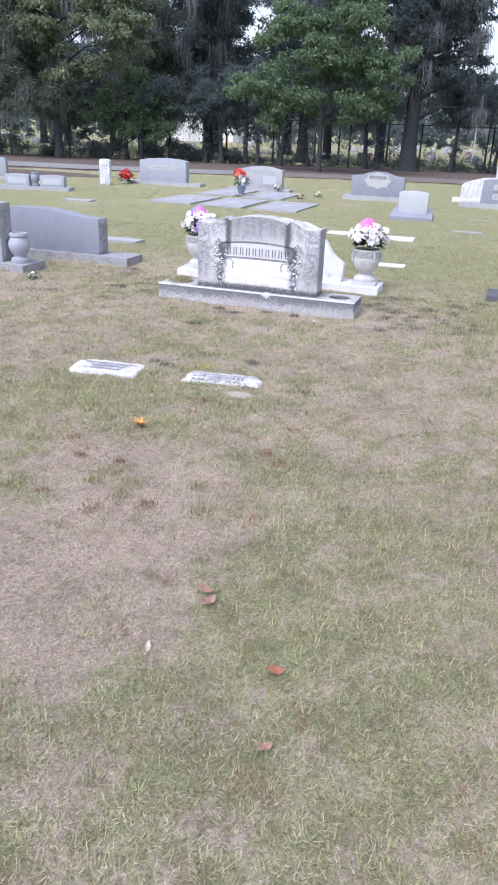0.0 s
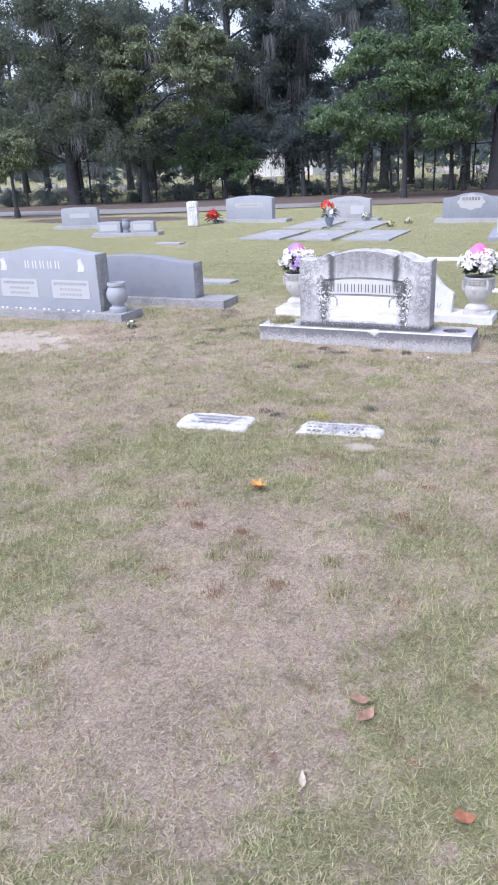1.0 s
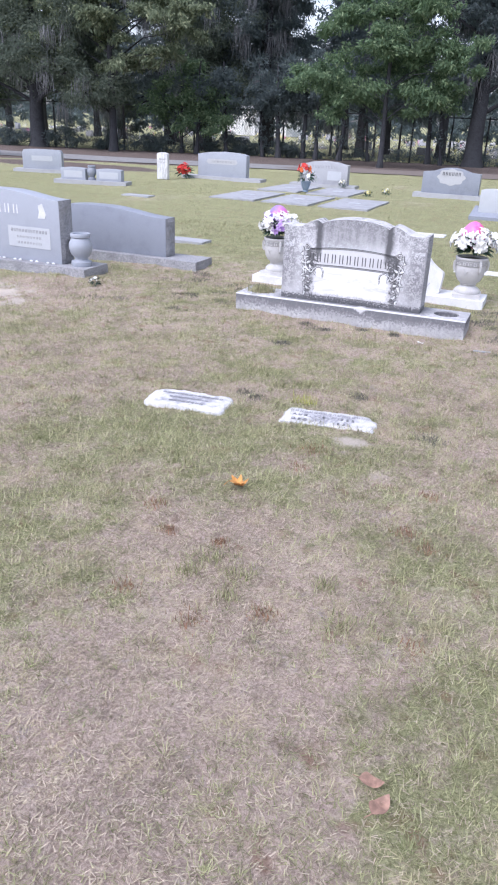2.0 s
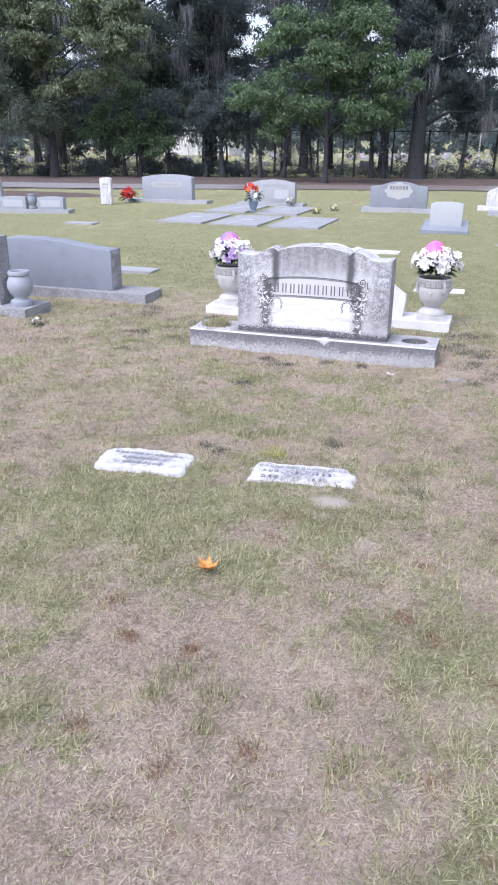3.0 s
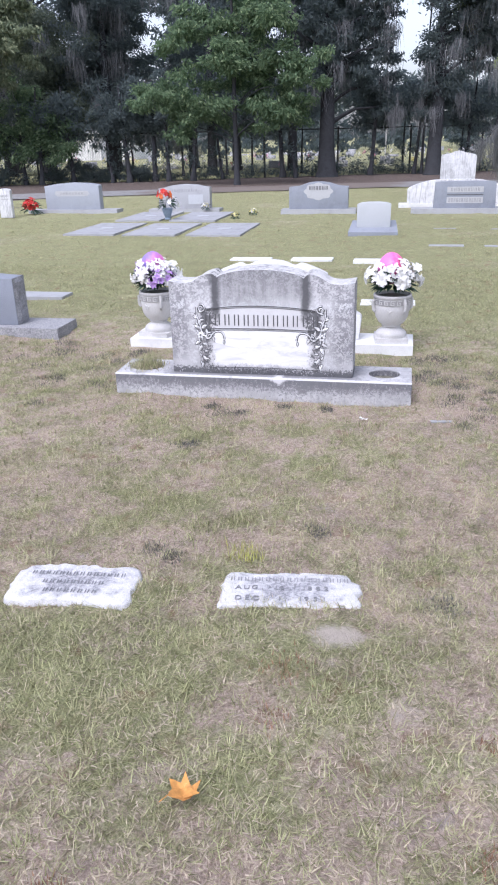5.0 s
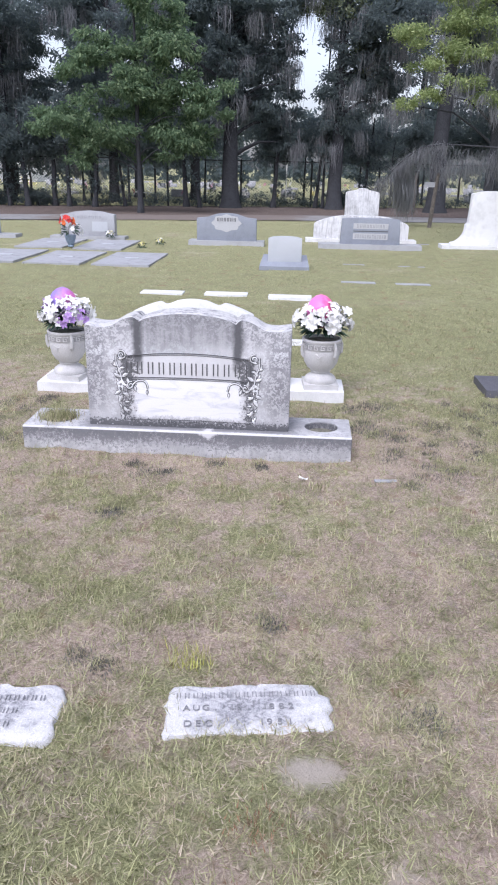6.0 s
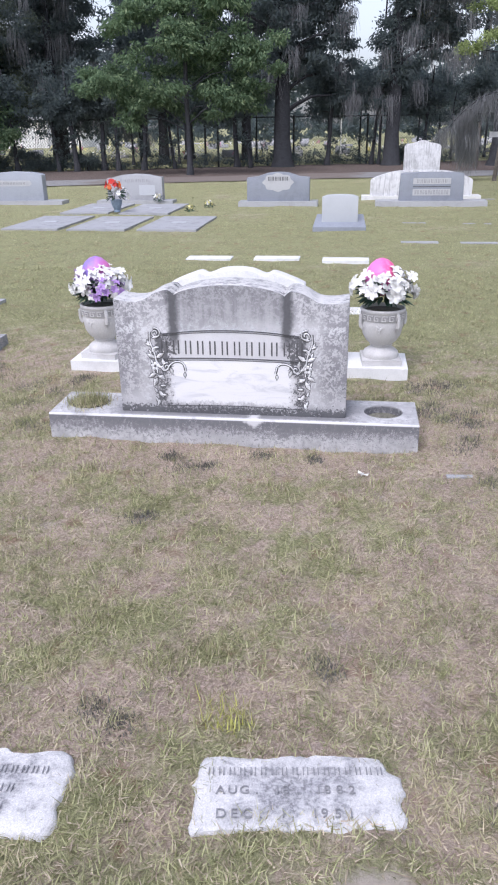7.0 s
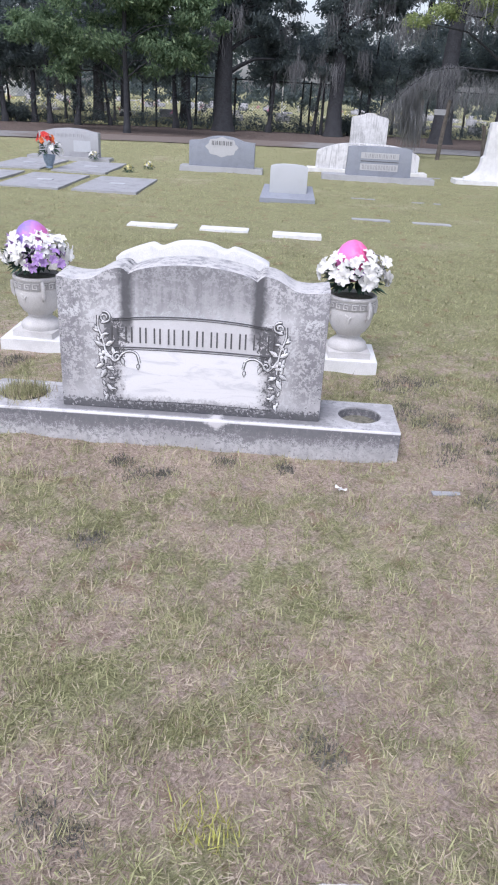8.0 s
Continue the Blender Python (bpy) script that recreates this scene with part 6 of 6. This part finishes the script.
# tree added out of view, so that its crown shades the lawn
overhang = np.random.default_rng(95)
tree(8.6, 9.5, 8.0, 0.38, crown(overhang, 24, -1.0, 0, 6.6, (4.0, 4.6, 1.1)), 22000, 0.24, LEAF_OAK, 96, "unseen oak added so its crown shades the edge of the lawn", 20, 1.0)


def mossy_branch():
    t = thing("fallen_branch", 4.2, 19.0, 0, 0, "arching bare branch hung with grey moss by the lane", "branch")
    path = smooth_outline([(2.9, 2.0), (2.0, 2.2), (1.2, 2.26), (0.5, 2.28), (-0.2, 2.18), (-0.7, 1.85), (-1.0, 1.55), (-1.3, 1.2), (-1.65, 0.9)], 4)
    pts = [(x, 0.15 * math.sin(x * 2), z) for x, z in path]
    bm = tube_into(bmesh.new(), [(3.5, 0.5, -0.1), (3.45, 0.4, 1.0), (3.3, 0.3, 1.7)] + pts, [0.07, 0.06, 0.05] + list(np.linspace(0.03, 0.007, len(pts))), 7)
    for k in range(3, len(pts), 3):
        p = Vector(pts[k])
        tube_into(bm, [p, p + Vector((-0.2, -0.1, 0.12)), p + Vector((-0.42, -0.1, -0.05))], [0.011, 0.007, 0.004], 5)
    part("limb", bm, BARK, t)
    g = np.random.default_rng(91)
    an = [(p[0] + g.normal() * 0.08, p[1], p[2] + g.uniform(-0.1, 0.05)) for p in pts[12:] for q in range(2)]
    v1, f1 = moss_cloud(an, 38, 0.40, g, 0.0045, 0.10)
    an = [(-0.62 + g.normal() * 0.12, g.normal() * 0.08, 1.6 + g.uniform(-0.9, 0.2)) for q in range(30)]
    v2, f2 = moss_cloud(an, 60, 0.6, g, 0.0045, 0.08)
    an = [(g.uniform(-0.3, 2.9), g.normal() * 0.15, 2.2 - g.uniform(0, 0.6)) for q in range(48)]
    v3, f3 = moss_cloud(an, 30, 0.6, g, 0.0045, 0.16)
    v, f = np.concatenate([v1, v2, v3]), np.concatenate([f1, f2 + len(v1), f3 + len(v1) + len(v2)])
    part("hanging_moss", raw_mesh("hanging_moss", v, f), MOSS, t, "grey hanging moss")["kind"] = "stuff"


mossy_branch()


# ---- fence, posts and the field beyond ----
def fence():
    f = thing("fence", 0, 0, 0, 0, "dark chain-link fence with steel posts and weeds along its foot", "fence")
    x = -44.0
    while x < 40:
        part("post", lathe([(0.04, -0.1), (0.04, 1.86), (0.045, 1.87), (0.02, 1.92)], 10), DARK_METAL, f).location = (x, fence_y(x), 0)
        x += 3.0
    part("top_rail", tube_into(bmesh.new(), [(-44, fence_y(-44), 1.84), (40, fence_y(40), 1.84)], 0.024, 8), DARK_METAL, f)
    # woven wire: two sets of slanting strands
    n = int(84 / 0.11)
    xx = -44 + 0.11 * np.arange(n)
    rows = []
    for s in (-1, 1):
        x2 = xx + s * 1.75
        a = np.stack([xx, fence_y(xx), np.full(n, 0.05)], 1)
        b = np.stack([x2, fence_y(x2), np.full(n, 1.82)], 1)
        w = np.array([0.0042, 0, 0.0])
        rows.append(np.stack([a - w, a + w, b + w, b - w], 1).reshape(-1, 3))
    v = np.concatenate(rows)
    part("chain_link", raw_mesh("chain_link", v, np.arange(len(v)).reshape(-1, 4)), DARK_METAL, f, "woven dark wire mesh")["kind"] = "stuff"


fence()


def weeds():
    """Scrub, creepers and saplings along the fence."""
    g = np.random.default_rng(55)
    clumps = []
    x = -30.0
    while x < 22:
        h = g.uniform(0.1, 0.42)
        clumps.append((x, fence_y(x) - g.uniform(-0.2, 0.5), h, g.uniform(0.3, 0.8), 0.35, h * 0.9))
        if g.random() < 0.28:
            clumps.append((x, fence_y(x) - 0.1, g.uniform(0.7, 1.5), 0.35, 0.25, g.uniform(0.4, 0.9)))
        x += g.uniform(0.25, 0.7)
    v, f = leaf_cloud(clumps, 26000, 0.10, g, 20)
    ob = new("scrub", raw_mesh("scrub", v, f))
    ob.data.materials.append(LEAF_DARK)
    tagged(ob, "low dark scrub and creepers along the fence", "scrub", kind="stuff")
    for bx, by, s in ((-13.0, 26.4, 1.0), (-9.9, 26.2, 0.8), (2.6, 29.6, 0.9), (-12.0, 26.6, 0.7), (-15.6, 24.6, 1.0), (-17.6, 24.0, 0.9), (-19.3, 23.4, 1.1), (-21.8, 22.7, 1.1), (-23.6, 22.2, 0.9)):
        b = thing("shrub", bx, by, 0, 0, "dark evergreen shrub at the fence", "shrub")
        cl = [(0, 0, 0.55 * s, 0.6 * s, 0.5 * s, 0.5 * s), (0.4 * s, 0, 0.35 * s, 0.5 * s, 0.4 * s, 0.35 * s), (-0.4 * s, 0, 0.4 * s, 0.45 * s, 0.4 * s, 0.4 * s)]
        part("stem", trunk_mesh(0.6 * s, 0.04, cl, g), BARK, b)
        v, f = leaf_cloud(cl, 2200, 0.09, g)
        part("foliage", raw_mesh("foliage", v, f), LEAF_DARK, b)
    for k in range(13):
        sx = (-12.4, -10.9, -10.2, -9.3, -8.6, -7.6, -6.6, -4.2, -3.6, -0.6, 1.2, -13.6, 3.2)[k]
        b = thing("sapling", sx, fence_y(sx) - g.uniform(0.3, 1.2), 0, 0, "thin dark sapling trunk with creepers by the fence", "tree")
        cl = [(g.uniform(-0.5, 0.5), 0, g.uniform(2.0, 3.4), g.uniform(0.5, 0.9), 0.6, 0.7) for q in range(4)] + [(0, 0, 1.0, 0.16, 0.16, 0.5)]
        part("trunk", trunk_mesh(3.6, g.uniform(0.06, 0.12), cl, g, (g.uniform(-0.4, 0.4), 0)), BARK, b)
        v, f = leaf_cloud(cl, 2600, 0.15, g)
        part("crown", raw_mesh("crown", v, f), LEAF_DARK, b)


weeds()


def field_flowers():
    """Bouquets by the hundred on the flat graves beyond the fence."""
    g = np.random.default_rng(77)
    for mat, n, name, label in ((PETAL, 300, "white_flowers", "many white grave flowers in the field beyond the fence"), (YELLOW, 70, "yellow_flowers", "many yellow grave flowers in the field beyond the fence"),
                                (PINK_SILK, 50, "pink_flowers", "many pink grave flowers in the field beyond the fence")):
        x, y = g.uniform(-45, 40, n), 34 + 40 * g.random(n) ** 1.4
        y = np.maximum(y, fence_y(x) + 3)
        k = 14
        c = np.repeat(np.stack([x, y, np.full(n, 0.28)], 1), k, 0) + g.normal(size=(n * k, 3)) * np.array([0.07, 0.07, 0.08])
        a, b = g.normal(size=(n * k, 3)) * 0.035, g.normal(size=(n * k, 3)) * 0.035
        v = np.stack([c - a, c - b, c + a, c + b], 1).reshape(-1, 3)
        ob = new(name, raw_mesh(name, v, np.arange(len(v)).reshape(-1, 4)))
        ob.data.materials.append(mat)
        tagged(ob, label, "flowers", kind="stuff")
    n = 160
    x, y = g.uniform(-45, 40, n), g.uniform(38, 80, n)
    vs, fs = [], []
    for k in range(n):
        w, h = g.uniform(0.2, 0.45), g.uniform(0.1, 0.5)
        o = len(vs)
        vs += [(x[k] + sx * w, y[k] + sy * 0.08, z) for z in (0, h) for sx, sy in ((-1, -1), (1, -1), (1, 1), (-1, 1))]
        fs += [[o + i for i in q] for q in ((4, 5, 6, 7), (0, 1, 5, 4), (1, 2, 6, 5), (2, 3, 7, 6), (3, 0, 4, 7))]
    ob = new("far_headstones", raw_mesh("far_headstones", vs, fs))
    ob.data.materials.append(PALE_GRANITE)
    tagged(ob, "many small pale headstones far off in the field", "headstones", kind="stuff")


field_flowers()


def far_woods():
    g = np.random.default_rng(88)
    clumps = []
    for x in np.arange(-110, 90, 3.2):
        for k in range(3):
            top = 7.0 + 1.4 * math.sin(x * 0.11) + g.uniform(-0.8, 0.8)
            clumps.append((x + g.uniform(-1.5, 1.5), 92 + g.uniform(-4, 6), top * (0.3 + 0.35 * k), 2.8, 2.0, 1.9))
    for x in np.arange(-90, 75, 1.6):
        clumps.append((x, 79 + g.uniform(-1.5, 1.5), g.uniform(0.6, 1.5), 1.6, 1.0, g.uniform(0.8, 1.3)))
    v, f = leaf_cloud(clumps, 60000, 0.7, g, 6)
    ob = new("far_woods", raw_mesh("far_woods", v, f))
    ob.data.materials.append(LEAF_DARK)
    tagged(ob, "dark line of woods behind the far field", "woods", kind="stuff")


far_woods()


def white_house():
    h = thing("house", -27.8, 66.0, 0, 0, "low white house with grey metal roof behind the trees", "house")
    part("wall", box(-4.2, 3.4, 0, 6, 0, 2.4, 0.02), HOUSE_WHITE, h)
    part("roof", tablet([(-4.6, 0), (3.8, 0), (3.4, 0.35), (-4.2, 0.35)], -0.4, 6.4, 0.02), ROOF, h).location = (0, 0, 2.4)
    part("door", box(0.2, 1.1, -0.04, 0.02, 0, 2.0, 0.01), ROOF, h)


white_house()


def wood_post(x, y, h, r, lean, label, board=False):
    p = thing("wooden_post", x, y, 0, 0, label, "post")
    part("pole", tube_into(bmesh.new(), [(0, 0, -0.2), (lean * 0.5, 0, h * 0.5), (lean, 0, h)], [r * 1.1, r, r * 0.9], 10), WOOD, p)
    if board:
        part("board", box(lean * 0.8 - 0.34, lean * 0.8 - 0.03, -0.03, 0.03, h - 0.38, h - 0.24, 0.008), PALE_GRANITE, p, "pale sign board seen edge on")


wood_post(4.4, 18.9, 1.5, 0.055, 0.12, "leaning grey wooden post with a small board by the lane", True)
wood_post(4.85, 25.5, 1.5, 0.06, 0.0, "upright grey wooden post beyond the lane")
wood_post(5.75, 19.3, 0.9, 0.05, -0.1, "short leaning wooden post by the lane")

WHITE_PAINT = plain("white_painted_steel", (0.75, 0.75, 0.74), 0.5, 0.06, 20, 0.05)
p = thing("pole", -0.3, 40.0, 0, 0, "thin white steel pole in the field beyond the fence", "pole")
part("shaft", tube_into(bmesh.new(), [(0, 0, -0.2), (0, 0, 1.3), (0, 0, 2.6)], 0.035, 8), WHITE_PAINT, p)
part("arm", tube_into(bmesh.new(), [(-0.04, 0, 2.55), (0.15, 0, 2.57), (0.32, 0, 2.5)], 0.05, 8), WHITE_PAINT, p, "short white arm at the top")

# ---- small things on the lawn ----
def fallen_leaf(x, y, rz, length, mat, label, curl=0.25, broad=0.45, lobes=(0,)):
    n = 10
    bm = bmesh.new()
    for q, turn in enumerate(lobes):
        left, mid, right = [], [], []
        c, s = math.cos(radians(turn)), math.sin(radians(turn))
        for k in range(n + 1):
            u = k / n
            w = length * broad * math.sin(math.pi * u ** 0.8) * (0.5 + 0.06 * math.sin(9 * u + 2 * q))
            z = 0.010 + 0.002 * q + curl * length * (2 * u - 1) ** 2 * 0.5 + 0.06 * length * math.sin(7 * u + q)
            px = (u - 0.5) * length
            for row, side, lift in ((left, w, 0.35), (mid, 0, 0), (right, -w, 0.25)):
                row.append(bm.verts.new((px * c - side * s, px * s + side * c, z + w * lift)))
        for k in range(n):
            for a, b in ((left, mid), (mid, right)):
                bm.faces.new((a[k], b[k], b[k + 1], a[k + 1]))
    bmesh.ops.remove_doubles(bm, verts=bm.verts, dist=0.0005)
    t = thing("fallen_leaf", x, y, float(height_at(np.array(x), np.array(y))) + 0.01, rz, label, "leaf")
    part("blade", bm, mat, t, "", 80)
    part("stalk", tube_into(bmesh.new(), [(-0.5 * length, 0, 0.012 + curl * length * 0.5), (-0.72 * length, 0.01, 0.012)], 0.0012, 5), mat, t)


LEAF_ORANGE = plain("orange_dry_leaf", (0.62, 0.30, 0.08), 0.7, 0.3, 60)
LEAF_BROWN = plain("brown_dry_leaf", (0.33, 0.20, 0.145), 0.7, 0.35, 60)
LEAF_CREAM = plain("cream_dry_leaf", (0.55, 0.48, 0.38), 0.7, 0.2, 60)
LEAF_RED = plain("red_brown_dry_leaf", (0.34, 0.14, 0.075), 0.7, 0.3, 60)
fallen_leaf(0.385, -3.012, 40, 0.09, LEAF_ORANGE, "crumpled orange dry leaf on the grass", 0.5, 0.42, (0, 62, -58))
fallen_leaf(1.325, -4.36, 70, 0.075, LEAF_BROWN, "brown dry leaf on the grass", 0.2, 0.6)
fallen_leaf(1.29, -4.30, 10, 0.065, LEAF_BROWN, "brown dry leaf on the grass", 0.2, 0.6)
fallen_leaf(1.235, -4.645, 112, 0.055, LEAF_CREAM, "pale cream dry leaf on the thatch", 0.1, 0.36)

DEAD = plain("blackened_dead_grass", (0.13, 0.125, 0.11), 0.9, 0.4, 60)
RUST = plain("rusty_dead_grass", (0.26, 0.15, 0.09), 0.9, 0.4, 60)
for x, y, s in ((-0.06, -1.85, 0.05), (0.02, -1.90, 0.04), (0.555, -1.63, 0.04), (1.045, -2.08, 0.055), (-0.25, -0.19, 0.035), (-0.15, -0.31, 0.06), (-0.05, -0.27, 0.04), (-0.24, -0.776, 0.045), (0.19, -0.115, 0.04), (0.45, -0.142, 0.03)):
    tuft(x, y, float(height_at(np.array(x), np.array(y))), s * 0.75, 260, 0.02, 0.5, "dead_grass_clump", "blackened clump of dead grass on the lawn", DEAD)
for x, y, s in ((1.02, 0.98, 0.05), (1.12, 0.86, 0.05), (1.2, 1.02, 0.04), (1.10, 0.42, 0.035), (1.3, 0.55, 0.04), (1.42, 0.30, 0.04), (1.22, 0.16, 0.035), (1.5, 0.7, 0.05), (1.75, 0.9, 0.05), (1.08, 0.62, 0.03), (1.65, 0.1, 0.06), (1.35, -0.05, 0.05), (1.9, 0.35, 0.06), (-1.15, 0.15, 0.05), (-1.3, 0.45, 0.06), (-1.5, 0.1, 0.05), (-1.2, 0.7, 0.05), (-1.75, 0.5, 0.06)):
    tuft(x, y, float(height_at(np.array(x), np.array(y))), s * 0.9, 130, 0.02, 0.5, "dead_grass_clump", "blackened clump of dead grass beside the base", DEAD)
for x, y, s in ((0.15, -3.31, 0.04), (0.27, -3.45, 0.025), (0.50, -3.46, 0.025), (0.32, -3.85, 0.03), (0.60, -3.90, 0.04), (0.54, -2.70, 0.05), (0.56, -2.507, 0.06), (1.16, -2.70, 0.03), (1.12, -3.06, 0.04), (1.23, -3.15, 0.04), (0.80, -3.77, 0.03), (1.29, -3.76, 0.05)):
    tuft(x, y, float(height_at(np.array(x), np.array(y))), s * 0.7, 110, 0.022, 0.5, "dead_grass_clump", "rust-brown clump of dead grass on the thatch", RUST)
for x, y, s in ((0.52, -3.54, 0.04), (0.65, -3.61, 0.045), (0.95, -3.55, 0.04), (0.65, -3.74, 0.03), (1.05, -3.75, 0.05), (0.46, -3.66, 0.03), (0.21, -1.57, 0.04), (0.08, -1.65, 0.05), (-0.20, -1.45, 0.05), (0.3, -0.5, 0.05), (0.75, -0.42, 0.05), (-0.6, -0.35, 0.05)):
    tuft(x, y, float(height_at(np.array(x), np.array(y))), s * 0.8, 110, 0.038, 0.2)
g = np.random.default_rng(61)
for k in range(56):
    left = k % 3 == 0
    x, y = (g.uniform(-2.2, -1.05), g.uniform(-0.3, 1.3)) if left else (g.uniform(1.0, 2.0), g.uniform(-0.35, 1.2))
    s = g.uniform(0.03, 0.06)
    tuft(x, y, float(height_at(np.array(x), np.array(y))), s, 120, 0.022, 0.5, "dead_grass_clump", "blackened clump of dead grass beside the base", DEAD)
tuft(0.30, -1.86, float(height_at(np.array(0.3), np.array(-1.86))), 0.035, 90, 0.05, 0.2, "grass_tuft", "yellow-green tuft of grass by the marker", plain("yellow_green_grass", (0.38, 0.38, 0.10), 0.7, 0.3, 60))
fallen_leaf(1.646, -4.607, 20, 0.055, LEAF_RED, "red-brown dry leaf on green grass", 0.25, 0.7)
fallen_leaf(1.704, -4.901, 50, 0.05, LEAF_BROWN, "brown dry leaf deep in the grass", 0.2, 0.6)
fallen_leaf(0.666, -0.307, 120, 0.038, PETAL, "fallen white silk petal in the grass", 0.4, 0.7)
fallen_leaf(0.69, -0.325, 30, 0.03, PETAL, "fallen white silk petal in the grass", 0.4, 0.7)
